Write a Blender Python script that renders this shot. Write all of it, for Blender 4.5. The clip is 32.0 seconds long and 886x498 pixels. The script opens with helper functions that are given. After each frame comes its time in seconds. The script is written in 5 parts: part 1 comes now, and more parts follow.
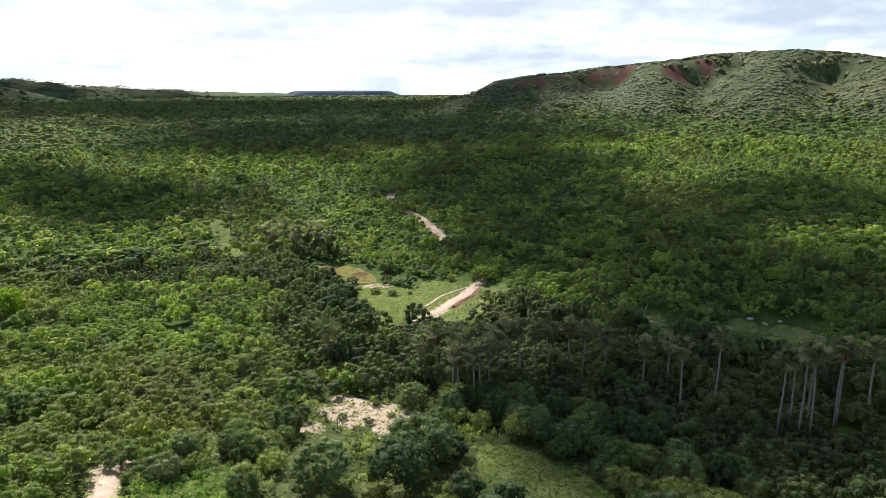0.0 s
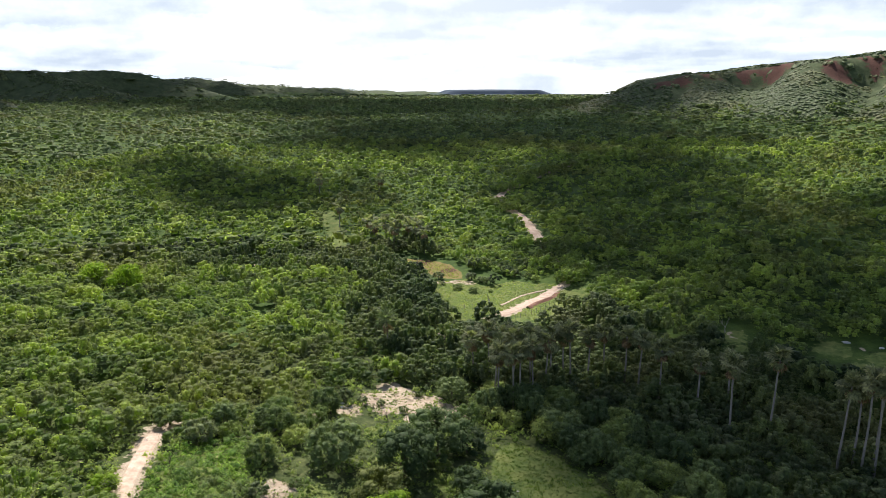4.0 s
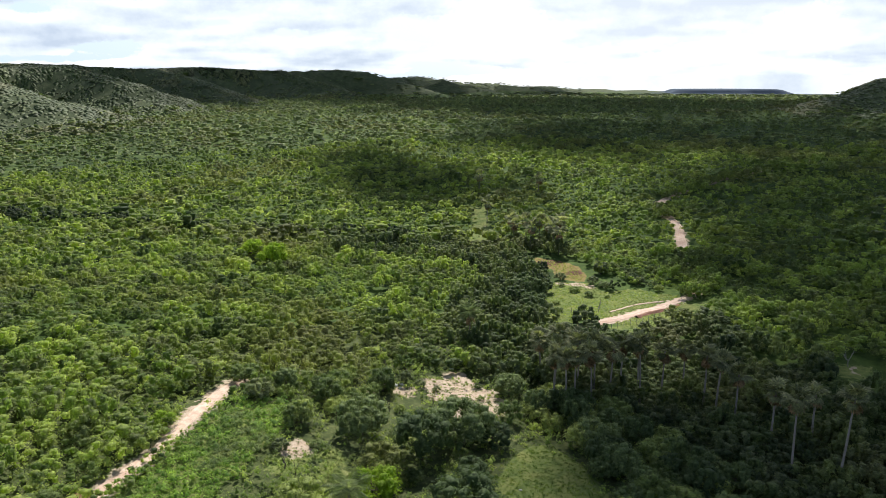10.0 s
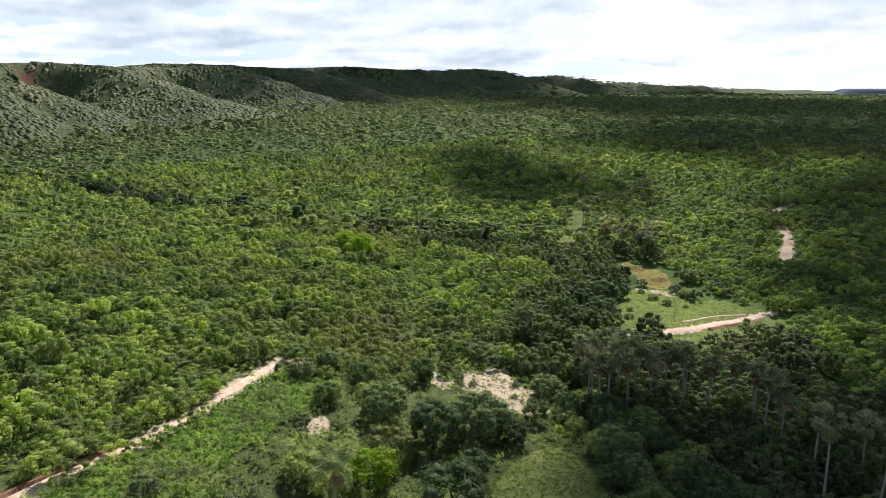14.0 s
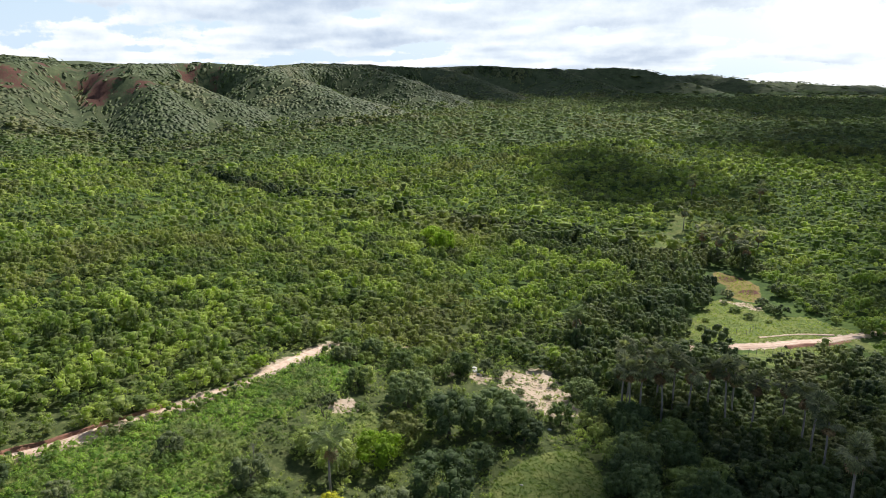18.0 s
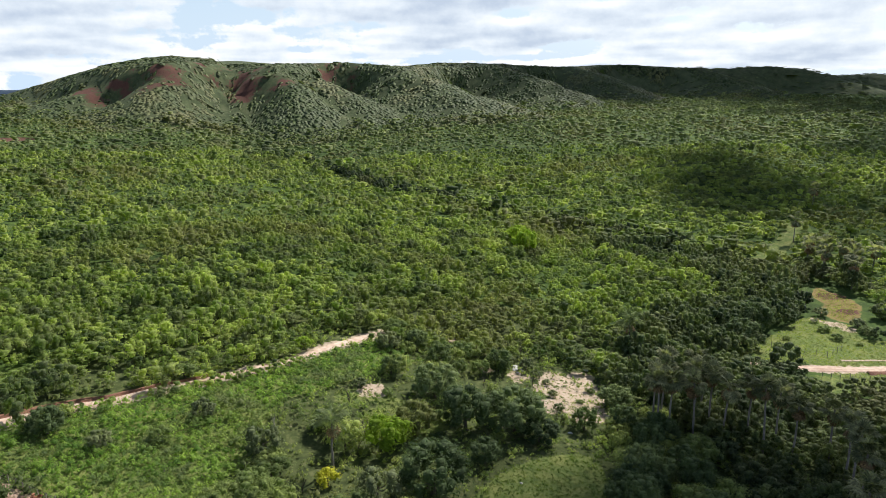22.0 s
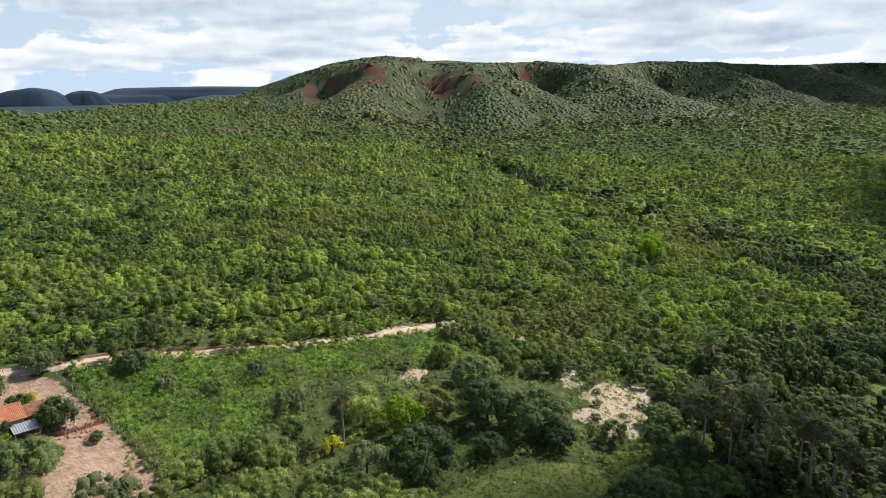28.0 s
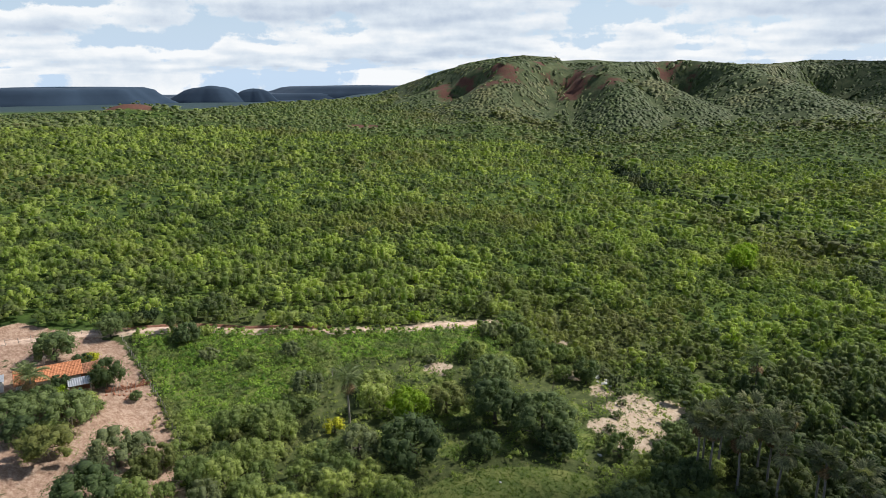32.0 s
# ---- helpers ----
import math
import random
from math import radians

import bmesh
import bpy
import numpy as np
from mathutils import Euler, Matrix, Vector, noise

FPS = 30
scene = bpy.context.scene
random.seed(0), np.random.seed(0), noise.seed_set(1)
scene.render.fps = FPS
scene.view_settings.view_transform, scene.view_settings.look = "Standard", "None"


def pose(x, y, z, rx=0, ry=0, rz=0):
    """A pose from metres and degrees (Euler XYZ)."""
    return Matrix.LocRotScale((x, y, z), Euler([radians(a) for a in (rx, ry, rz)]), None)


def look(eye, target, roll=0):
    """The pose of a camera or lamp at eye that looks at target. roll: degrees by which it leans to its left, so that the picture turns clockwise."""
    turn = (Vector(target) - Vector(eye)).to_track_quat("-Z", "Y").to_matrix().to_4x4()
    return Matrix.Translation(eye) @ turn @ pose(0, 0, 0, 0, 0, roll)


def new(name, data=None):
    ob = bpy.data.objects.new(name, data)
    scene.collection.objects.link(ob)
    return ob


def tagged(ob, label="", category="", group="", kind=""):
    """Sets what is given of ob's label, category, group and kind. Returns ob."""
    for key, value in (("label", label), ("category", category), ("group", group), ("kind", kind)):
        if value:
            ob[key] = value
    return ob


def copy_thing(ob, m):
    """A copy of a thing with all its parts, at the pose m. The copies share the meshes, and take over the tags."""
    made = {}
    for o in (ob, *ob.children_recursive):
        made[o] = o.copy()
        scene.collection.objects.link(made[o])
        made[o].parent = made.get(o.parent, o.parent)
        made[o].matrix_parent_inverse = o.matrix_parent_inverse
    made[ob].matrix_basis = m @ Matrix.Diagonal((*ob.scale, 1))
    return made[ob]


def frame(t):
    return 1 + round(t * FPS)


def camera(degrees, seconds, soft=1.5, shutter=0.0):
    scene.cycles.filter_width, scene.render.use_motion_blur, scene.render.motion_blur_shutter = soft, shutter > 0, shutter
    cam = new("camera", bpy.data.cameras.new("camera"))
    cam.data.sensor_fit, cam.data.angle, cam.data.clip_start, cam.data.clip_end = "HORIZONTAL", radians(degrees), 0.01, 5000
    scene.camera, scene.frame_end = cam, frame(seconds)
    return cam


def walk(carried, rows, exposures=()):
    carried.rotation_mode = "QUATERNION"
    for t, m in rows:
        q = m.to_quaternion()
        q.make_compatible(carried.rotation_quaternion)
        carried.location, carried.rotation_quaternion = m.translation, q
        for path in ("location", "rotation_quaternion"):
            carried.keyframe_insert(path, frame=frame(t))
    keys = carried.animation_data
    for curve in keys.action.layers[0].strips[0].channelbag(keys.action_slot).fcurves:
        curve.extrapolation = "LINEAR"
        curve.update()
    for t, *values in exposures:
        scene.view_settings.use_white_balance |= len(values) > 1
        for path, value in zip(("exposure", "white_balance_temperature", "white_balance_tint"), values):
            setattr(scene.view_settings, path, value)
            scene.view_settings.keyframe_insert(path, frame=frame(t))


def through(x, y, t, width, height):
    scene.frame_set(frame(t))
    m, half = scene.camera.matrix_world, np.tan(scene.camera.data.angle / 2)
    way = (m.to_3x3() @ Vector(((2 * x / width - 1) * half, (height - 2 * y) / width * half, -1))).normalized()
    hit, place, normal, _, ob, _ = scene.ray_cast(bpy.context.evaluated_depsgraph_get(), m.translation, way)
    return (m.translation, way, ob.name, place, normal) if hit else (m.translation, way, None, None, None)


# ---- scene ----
cam = camera(65.40, 32.0, soft=0.8)
PATH = [
    (0.0, look((-0.48, -84.26, 60.76), (-4.47, 61.32, 24.81), -0.16)),
    (2.0, look((9.37, -84.70, 60.96), (-10.46, 59.55, 24.94), -0.19)),
    (4.0, look((19.22, -84.17, 61.14), (-15.97, 57.11, 25.07), -0.21)),
    (6.0, look((28.97, -82.68, 61.31), (-20.96, 54.07, 25.18), -0.23)),
    (8.0, look((38.53, -80.26, 61.46), (-25.41, 50.51, 25.28), -0.24)),
    (10.0, look((47.82, -76.93, 61.59), (-29.30, 46.52, 25.36), -0.25)),
    (12.0, look((56.73, -72.71, 61.71), (-32.64, 42.17, 25.43), -0.26)),
    (14.0, look((65.18, -67.63, 61.81), (-35.43, 37.52, 25.48), -0.25)),
    (16.0, look((73.08, -61.70, 61.90), (-37.69, 32.67, 25.53), -0.25)),
    (18.0, look((80.34, -54.94, 61.98), (-39.44, 27.67, 25.56), -0.24)),
    (20.0, look((86.86, -47.39, 62.03), (-40.69, 22.61, 25.57), -0.22)),
    (22.0, look((92.56, -39.06, 62.08), (-41.47, 17.54, 25.57), -0.20)),
    (24.0, look((97.34, -29.97, 62.10), (-41.78, 12.56, 25.56), -0.17)),
    (26.0, look((101.11, -20.16, 62.11), (-41.66, 7.75, 25.53), -0.14)),
    (28.0, look((103.78, -9.63, 62.11), (-41.12, 3.19, 25.50), -0.10)),
    (30.0, look((105.25, 1.59, 62.09), (-40.18, -1.01, 25.44), -0.06)),
    (32.0, look((105.45, 13.48, 62.06), (-38.85, -4.73, 25.38), -0.01)),
]
walk(cam, PATH, exposures=((0.0, 0.60), (10.0, 0.54), (18.0, 0.46), (25.0, 0.38), (32.0, 0.25)))

# ---- daylight ----
SUN_BEARING, SUN_HEIGHT = 28.0, 48.0      # degrees left of +y, degrees over the horizon
SUN_WAY = Vector((-math.sin(radians(SUN_BEARING)) * math.cos(radians(SUN_HEIGHT)),
                  math.cos(radians(SUN_BEARING)) * math.cos(radians(SUN_HEIGHT)), math.sin(radians(SUN_HEIGHT))))
sun = new("sun", bpy.data.lights.new("sun", "SUN"))
sun.data.energy, sun.data.angle, sun.data.color = 5.0, radians(0.6), (1.0, 0.96, 0.91)
sun.matrix_world = look(SUN_WAY * 500, (0, 0, 0))


def node(tree, kind, **values):
    n = tree.nodes.new(kind)
    for key, value in values.items():
        if key in n.inputs:
            n.inputs[key].default_value = value
        else:
            setattr(n, key, value)
    return n


def ramp(tree, source, stops):
    r = tree.nodes.new("ShaderNodeValToRGB")
    while len(r.color_ramp.elements) < len(stops):
        r.color_ramp.elements.new(0.5)
    for e, (at, colour) in zip(r.color_ramp.elements, stops):
        e.position, e.color = at, (*colour, 1)
    tree.links.new(source, r.inputs[0])
    return r.outputs[0]


def mix(tree, fac, a, b, blend="MIX"):
    m = tree.nodes.new("ShaderNodeMix")
    m.data_type, m.blend_type = "RGBA", blend
    for k, v in ((0, fac), (6, a), (7, b)):
        if isinstance(v, bpy.types.NodeSocket):
            tree.links.new(v, m.inputs[k])
        else:
            m.inputs[k].default_value = v if k == 0 else (*v, 1)
    return m.outputs[2]


def sums(tree, op, a, b=0.0, c=0.0):
    m = tree.nodes.new("ShaderNodeMath")
    m.operation = op
    for k, v in enumerate((a, b, c)):
        if isinstance(v, bpy.types.NodeSocket):
            tree.links.new(v, m.inputs[k])
        else:
            m.inputs[k].default_value = v
    return m.outputs[0]


def noise_at(t, where, scale, detail=4.0, rough=0.55, stretch=None):
    n = node(t, "ShaderNodeTexNoise", Scale=scale, Detail=detail, Roughness=rough)
    if stretch:
        m = t.nodes.new("ShaderNodeMapping")
        m.inputs["Scale"].default_value = stretch
        t.links.new(where, m.inputs[0])
        where = m.outputs[0]
    t.links.new(where, n.inputs["Vector"])
    return n.outputs[0]


def build_world():
    world = bpy.data.worlds.new("sky")
    world.use_nodes = True
    scene.world = world
    t = world.node_tree
    t.nodes.clear()
    sky = node(t, "ShaderNodeTexSky", sky_type="NISHITA", sun_disc=False, sun_elevation=radians(SUN_HEIGHT), sun_rotation=radians(-SUN_BEARING),
               altitude=400.0, air_density=1.0, dust_density=2.0, ozone_density=1.0)
    way = t.nodes.new("ShaderNodeTexCoord").outputs["Generated"]
    xyz = t.nodes.new("ShaderNodeSeparateXYZ")
    t.links.new(way, xyz.inputs[0])

    def bank(raise_by):
        """Rows of heaped cloud on one level, thinning with distance; raise_by looks a little higher up."""
        flat = sums(t, "DIVIDE", 1.0, sums(t, "ADD", sums(t, "MAXIMUM", xyz.outputs[2], 0.0), 0.14 + raise_by))
        at = t.nodes.new("ShaderNodeCombineXYZ")
        for k in (0, 1):
            t.links.new(sums(t, "MULTIPLY", xyz.outputs[k], flat), at.inputs[k])
        at.inputs[2].default_value = 2.3
        heaps = noise_at(t, at.outputs[0], 0.80, 2.0, 0.5)
        lobes = noise_at(t, at.outputs[0], 2.2, 2.0, 0.5)
        fine = noise_at(t, way, 12.0, 7.0, 0.66, (1.0, 1.0, 1.5))
        return sums(t, "ADD", sums(t, "ADD", sums(t, "MULTIPLY", heaps, 0.52), sums(t, "MULTIPLY", lobes, 0.18)), sums(t, "MULTIPLY", fine, 0.34))

    low, above = bank(0.0), bank(0.008)
    clear = ramp(t, xyz.outputs[2], ((0.0, (0.02, 0.02, 0.02)), (0.10, (0.0, 0.0, 0.0)), (0.16, (0.0, 0.0, 0.0)), (0.5, (0.09, 0.09, 0.09))))
    toward = t.nodes.new("ShaderNodeVectorMath")
    toward.operation = "DOT_PRODUCT"
    toward.inputs[1].default_value = Vector((-math.sin(radians(SUN_BEARING - 12)), math.cos(radians(SUN_BEARING - 12)), 0.25)).normalized()
    t.links.new(way, toward.inputs[0])
    away = ramp(t, sums(t, "MULTIPLY_ADD", toward.outputs["Value"], 0.5, 0.5), ((0.25, (0.055, 0.055, 0.055)), (0.58, (0.03, 0.03, 0.03)), (0.75, (0.0, 0.0, 0.0))))
    thick = sums(t, "SUBTRACT", sums(t, "SUBTRACT", sums(t, "ADD", low, 0.100), clear), away)
    cover = ramp(t, thick, ((0.532, (0, 0, 0)), (0.562, (1, 1, 1))))
    lit = sums(t, "ADD", 0.66, sums(t, "MULTIPLY", sums(t, "SUBTRACT", low, above), 6.0))
    lit = sums(t, "SUBTRACT", lit, sums(t, "MULTIPLY", sums(t, "SUBTRACT", thick, 0.56), 3.8))
    lit = sums(t, "SUBTRACT", lit, sums(t, "MULTIPLY", sums(t, "SUBTRACT", xyz.outputs[2], 0.050), 2.5))
    shade = ramp(t, lit, ((0.05, (4.6, 5.4, 6.6)), (0.45, (6.5, 7.2, 8.0)), (0.85, (8.6, 8.8, 9.0))))
    glare = ramp(t, toward.outputs["Value"], ((0.7, (0, 0, 0)), (0.94, (0.2, 0.2, 0.2)), (1.0, (0.75, 0.75, 0.75))))
    haze = ramp(t, xyz.outputs[2], ((0.0, (0.9, 0.9, 0.9)), (0.12, (0.55, 0.55, 0.55)), (0.4, (0.0, 0.0, 0.0))))
    blue = mix(t, haze, sky.outputs[0], (5.6, 7.1, 9.0))
    blue = mix(t, glare, blue, (11.0, 11.0, 10.8))
    seen = mix(t, cover, blue, mix(t, sums(t, "MULTIPLY", glare, 0.35), shade, (11.0, 11.0, 10.8)))
    out = node(t, "ShaderNodeBackground", Strength=0.092)
    t.links.new(seen, out.inputs[0])
    t.links.new(out.outputs[0], t.nodes.new("ShaderNodeOutputWorld").inputs[0])


build_world()
scene.view_settings.exposure = 0.5


# ---- materials ----
def material(name):
    m = bpy.data.materials.new(name)
    m.use_nodes = True
    t = m.node_tree
    t.nodes.clear()
    bsdf = t.nodes.new("ShaderNodeBsdfPrincipled")
    out = t.nodes.new("ShaderNodeOutputMaterial")
    t.links.new(bsdf.outputs[0], out.inputs[0])
    return m, t, bsdf, out


def place(t):
    return t.nodes.new("ShaderNodeNewGeometry").outputs["Position"]


def bump(t, bsdf, height, strength, distance):
    b = node(t, "ShaderNodeBump", Strength=strength, Distance=distance)
    t.links.new(height, b.inputs["Height"])
    t.links.new(b.outputs[0], bsdf.inputs["Normal"])


def leaf_material(name, low, mid, high, through=0.35, tone_from="object"):
    """Foliage: each leaf and each tree a little different, light coming through the blades."""
    m, t, bsdf, out = material(name)
    geo = t.nodes.new("ShaderNodeNewGeometry")
    if tone_from == "object":
        tone = t.nodes.new("ShaderNodeObjectInfo").outputs["Random"]
    else:
        a = t.nodes.new("ShaderNodeAttribute")
        a.attribute_name = "tone"
        tone = a.outputs["Fac"]
    patch = noise_at(t, geo.outputs["Position"], 0.035, 3.0)
    blend = sums(t, "ADD", sums(t, "MULTIPLY", tone, 0.86), sums(t, "MULTIPLY", geo.outputs["Random Per Island"], 0.14))
    blend = sums(t, "ADD", blend, sums(t, "MULTIPLY", sums(t, "SUBTRACT", patch, 0.5), 0.9))
    colour = ramp(t, blend, ((0.05, low), (0.45, mid), (0.95, high)))
    if tone_from != "object":
        sallow = ramp(t, noise_at(t, geo.outputs["Position"], 0.14, 2.0), ((0.50, (0, 0, 0)), (0.64, (0.8, 0.8, 0.8))))
        colour = mix(t, sallow, colour, (0.130, 0.154, 0.080))
        parched = ramp(t, noise_at(t, geo.outputs["Position"], 0.016, 3.0, 0.6), ((0.50, (0, 0, 0)), (0.66, (0.68, 0.68, 0.68))))
        colour = mix(t, parched, colour, (0.205, 0.200, 0.092))
    clusters = noise_at(t, geo.outputs["Position"], 2.4, 5.0, 0.7)
    colour = mix(t, 1.0, colour, ramp(t, clusters, ((0.32, (0.52, 0.54, 0.55)), (0.5, (1.0, 1.0, 1.0)), (0.68, (1.6, 1.55, 1.35)))), "MULTIPLY")
    t.links.new(colour, bsdf.inputs["Base Color"])
    bump(t, bsdf, clusters, 0.5, 0.3)
    bsdf.inputs["Roughness"].default_value = 0.62
    bsdf.inputs["Specular IOR Level"].default_value = 0.16
    glow = t.nodes.new("ShaderNodeBsdfTranslucent")
    t.links.new(mix(t, 1.0, colour, (1.50, 1.64, 0.95), "MULTIPLY"), glow.inputs[0])
    both = node(t, "ShaderNodeMixShader", Fac=through)
    t.links.new(bsdf.outputs[0], both.inputs[1])
    t.links.new(glow.outputs[0], both.inputs[2])
    t.links.new(both.outputs[0], out.inputs[0])
    return m


def plain_material(name, low, high, scale=3.0, rough=0.85, relief=0.4, metal=0.0, stretch=None, detail=5.0, depth=0.02):
    m, t, bsdf, _ = material(name)
    where = place(t)
    n = noise_at(t, where, scale, detail, 0.6, stretch)
    w = noise_at(t, where, scale * 0.13, 3.0)
    both = sums(t, "ADD", sums(t, "MULTIPLY", n, 0.6), sums(t, "MULTIPLY", w, 0.4))
    t.links.new(ramp(t, both, ((0.32, low), (0.68, high))), bsdf.inputs["Base Color"])
    bsdf.inputs["Roughness"].default_value, bsdf.inputs["Metallic"].default_value = rough, metal
    bump(t, bsdf, n, relief, depth)
    return m


def ground_material():
    """Forest floor, dry grass, meadow, pale sand and red earth, by the cover of the land, with haze painted in far out.
    """
    m, t, bsdf, _ = material("land")
    where = place(t)
    n1, n2, n3 = noise_at(t, where, 0.75, 8.0, 0.68), noise_at(t, where, 0.07, 4.0), noise_at(t, where, 4.5, 5.0, 0.65)
    n4 = noise_at(t, where, 0.27, 5.0, 0.6)
    floor_ = ramp(t, n1, ((0.3, (0.026, 0.036, 0.013)), (0.52, (0.062, 0.080, 0.026)), (0.75, (0.15, 0.150, 0.066))))
    wood = ramp(t, sums(t, "ADD", sums(t, "MULTIPLY", noise_at(t, where, 0.16, 5.0, 0.7), 0.8), sums(t, "MULTIPLY", noise_at(t, where, 0.012, 3.0), 0.25)),
                ((0.36, (0.018, 0.034, 0.010)), (0.52, (0.045, 0.078, 0.016)), (0.68, (0.085, 0.125, 0.026))))
    grass = ramp(t, n1, ((0.25, (0.045, 0.070, 0.020)), (0.5, (0.105, 0.142, 0.036)), (0.78, (0.21, 0.225, 0.080))))
    grass = mix(t, ramp(t, n4, ((0.46, (0, 0, 0)), (0.64, (0.4, 0.4, 0.4)))), grass, (0.24, 0.235, 0.080))
    sand = ramp(t, sums(t, "ADD", sums(t, "MULTIPLY", n1, 0.5), sums(t, "MULTIPLY", n3, 0.5)), ((0.3, (0.15, 0.100, 0.065)), (0.45, (0.34, 0.258, 0.185)), (0.68, (0.52, 0.445, 0.36))))
    red = ramp(t, sums(t, "ADD", sums(t, "MULTIPLY", n1, 0.5), sums(t, "MULTIPLY", n3, 0.5)), ((0.3, (0.050, 0.030, 0.022)), (0.55, (0.115, 0.052, 0.038)), (0.8, (0.20, 0.11, 0.080))))
    hill = ramp(t, noise_at(t, where, 0.10, 6.0, 0.7), ((0.35, (0.036, 0.049, 0.021)), (0.5, (0.062, 0.082, 0.035)), (0.68, (0.104, 0.114, 0.058))))
    rows = node(t, "ShaderNodeTexWave", Scale=0.36, Distortion=14.0, Detail=4.0)
    turned = t.nodes.new("ShaderNodeMapping")
    turned.inputs["Rotation"].default_value = (0, 0, radians(38))
    t.links.new(where, turned.inputs[0])
    t.links.new(turned.outputs[0], rows.inputs["Vector"])
    soil_n = sums(t, "ADD", sums(t, "MULTIPLY", n1, 0.45), sums(t, "ADD", sums(t, "MULTIPLY", n3, 0.35), sums(t, "MULTIPLY", rows.outputs["Fac"], 0.05)))
    soil = ramp(t, soil_n, ((0.28, (0.15, 0.085, 0.058)), (0.42, (0.30, 0.20, 0.145)), (0.58, (0.50, 0.385, 0.30))))
    mud = ramp(t, n1, ((0.3, (0.085, 0.062, 0.026)), (0.5, (0.20, 0.145, 0.055)), (0.72, (0.165, 0.185, 0.050))))
    colour = floor_
    # far: a blue-green haze tint painted into the ground colour with distance
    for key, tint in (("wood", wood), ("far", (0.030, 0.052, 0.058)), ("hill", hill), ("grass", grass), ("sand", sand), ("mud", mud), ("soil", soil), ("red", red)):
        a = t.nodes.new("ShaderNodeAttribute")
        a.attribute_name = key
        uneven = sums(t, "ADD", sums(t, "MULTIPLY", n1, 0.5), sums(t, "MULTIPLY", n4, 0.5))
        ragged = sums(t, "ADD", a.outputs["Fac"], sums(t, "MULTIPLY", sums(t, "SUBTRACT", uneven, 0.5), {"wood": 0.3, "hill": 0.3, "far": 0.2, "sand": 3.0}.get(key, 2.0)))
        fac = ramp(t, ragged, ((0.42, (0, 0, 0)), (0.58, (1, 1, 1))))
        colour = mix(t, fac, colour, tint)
    t.links.new(mix(t, 0.35, colour, mix(t, 1.0, colour, ramp(t, n2, ((0.3, (0.6, 0.62, 0.6)), (0.7, (1.35, 1.3, 1.2)))), "MULTIPLY")), bsdf.inputs["Base Color"])
    bsdf.inputs["Roughness"].default_value = 0.95
    bsdf.inputs["Specular IOR Level"].default_value = 0.15
    bump(t, bsdf, sums(t, "ADD", n1, sums(t, "MULTIPLY", n3, 0.3)), 0.6, 0.25)
    return m


LAND = ground_material()
LEAF_DRY = leaf_material("scrub_leaf", (0.075, 0.110, 0.048), (0.214, 0.275, 0.079), (0.365, 0.415, 0.122), 0.60, "tone")
LEAF_WET = leaf_material("wet_wood_leaf", (0.038, 0.060, 0.029), (0.082, 0.115, 0.046), (0.17, 0.205, 0.077), 0.5, "tone")
# scrub leaf greyed and blued for far trees: haze put into the colour
LEAF_HAZED = leaf_material("hazed_wood_leaf", (0.075, 0.104, 0.055), (0.178, 0.224, 0.100), (0.305, 0.345, 0.152), 0.55, "tone")
LEAF_HILL = leaf_material("hill_scrub_leaf", (0.050, 0.073, 0.027), (0.072, 0.103, 0.037), (0.106, 0.140, 0.051), 0.35, "tone")
LEAF_REGROWTH = leaf_material("regrowth_leaf", (0.050, 0.105, 0.022), (0.135, 0.228, 0.043), (0.275, 0.375, 0.077), 0.55, "tone")
GRASS = leaf_material("grass_blade", (0.064, 0.110, 0.024), (0.118, 0.178, 0.038), (0.215, 0.262, 0.070), 0.5, "tone")
MEADOW_GRASS = leaf_material("meadow_blade", (0.11, 0.165, 0.030), (0.20, 0.27, 0.050), (0.34, 0.38, 0.10), 0.5, "tone")
LEAF_TREE = leaf_material("tree_leaf", (0.069, 0.101, 0.041), (0.155, 0.203, 0.068), (0.304, 0.342, 0.114), 0.5)
LEAF_DARK = leaf_material("dark_leaf", (0.045, 0.071, 0.030), (0.097, 0.137, 0.054), (0.179, 0.223, 0.089), 0.42)
LEAF_OLIVE = leaf_material("olive_leaf", (0.070, 0.086, 0.028), (0.105, 0.125, 0.038), (0.16, 0.175, 0.055), 0.4)
LEAF_PALE = leaf_material("greyish_leaf", (0.095, 0.120, 0.056), (0.14, 0.165, 0.078), (0.20, 0.225, 0.11), 0.4)
LEAF_LIME = leaf_material("lime_leaf", (0.15, 0.225, 0.022), (0.215, 0.30, 0.030), (0.31, 0.39, 0.045), 0.55)
FLOWER = leaf_material("yellow_flower", (0.17, 0.20, 0.020), (0.30, 0.31, 0.024), (0.44, 0.42, 0.035), 0.35)
FROND = leaf_material("fan_frond", (0.095, 0.110, 0.056), (0.165, 0.178, 0.092), (0.29, 0.29, 0.165), 0.4)
FROND_DRY = leaf_material("dry_frond", (0.13, 0.085, 0.045), (0.21, 0.14, 0.075), (0.30, 0.21, 0.12), 0.2)
BARK = plain_material("bark", (0.055, 0.042, 0.032), (0.16, 0.13, 0.10), 6.0, 0.9, 0.7, stretch=(1, 1, 0.25))
PALM_BARK = plain_material("palm_bark", (0.15, 0.135, 0.115), (0.29, 0.265, 0.23), 5.0, 0.85, 0.5, stretch=(0.4, 0.4, 3.0))
DEADWOOD = plain_material("bleached_wood", (0.20, 0.18, 0.155), (0.42, 0.38, 0.34), 7.0, 0.85, 0.5, stretch=(1, 1, 0.3))
SAND_ROAD = plain_material("sandy_track", (0.33, 0.205, 0.140), (0.64, 0.50, 0.39), 0.9, 0.95, 0.7, depth=0.08)
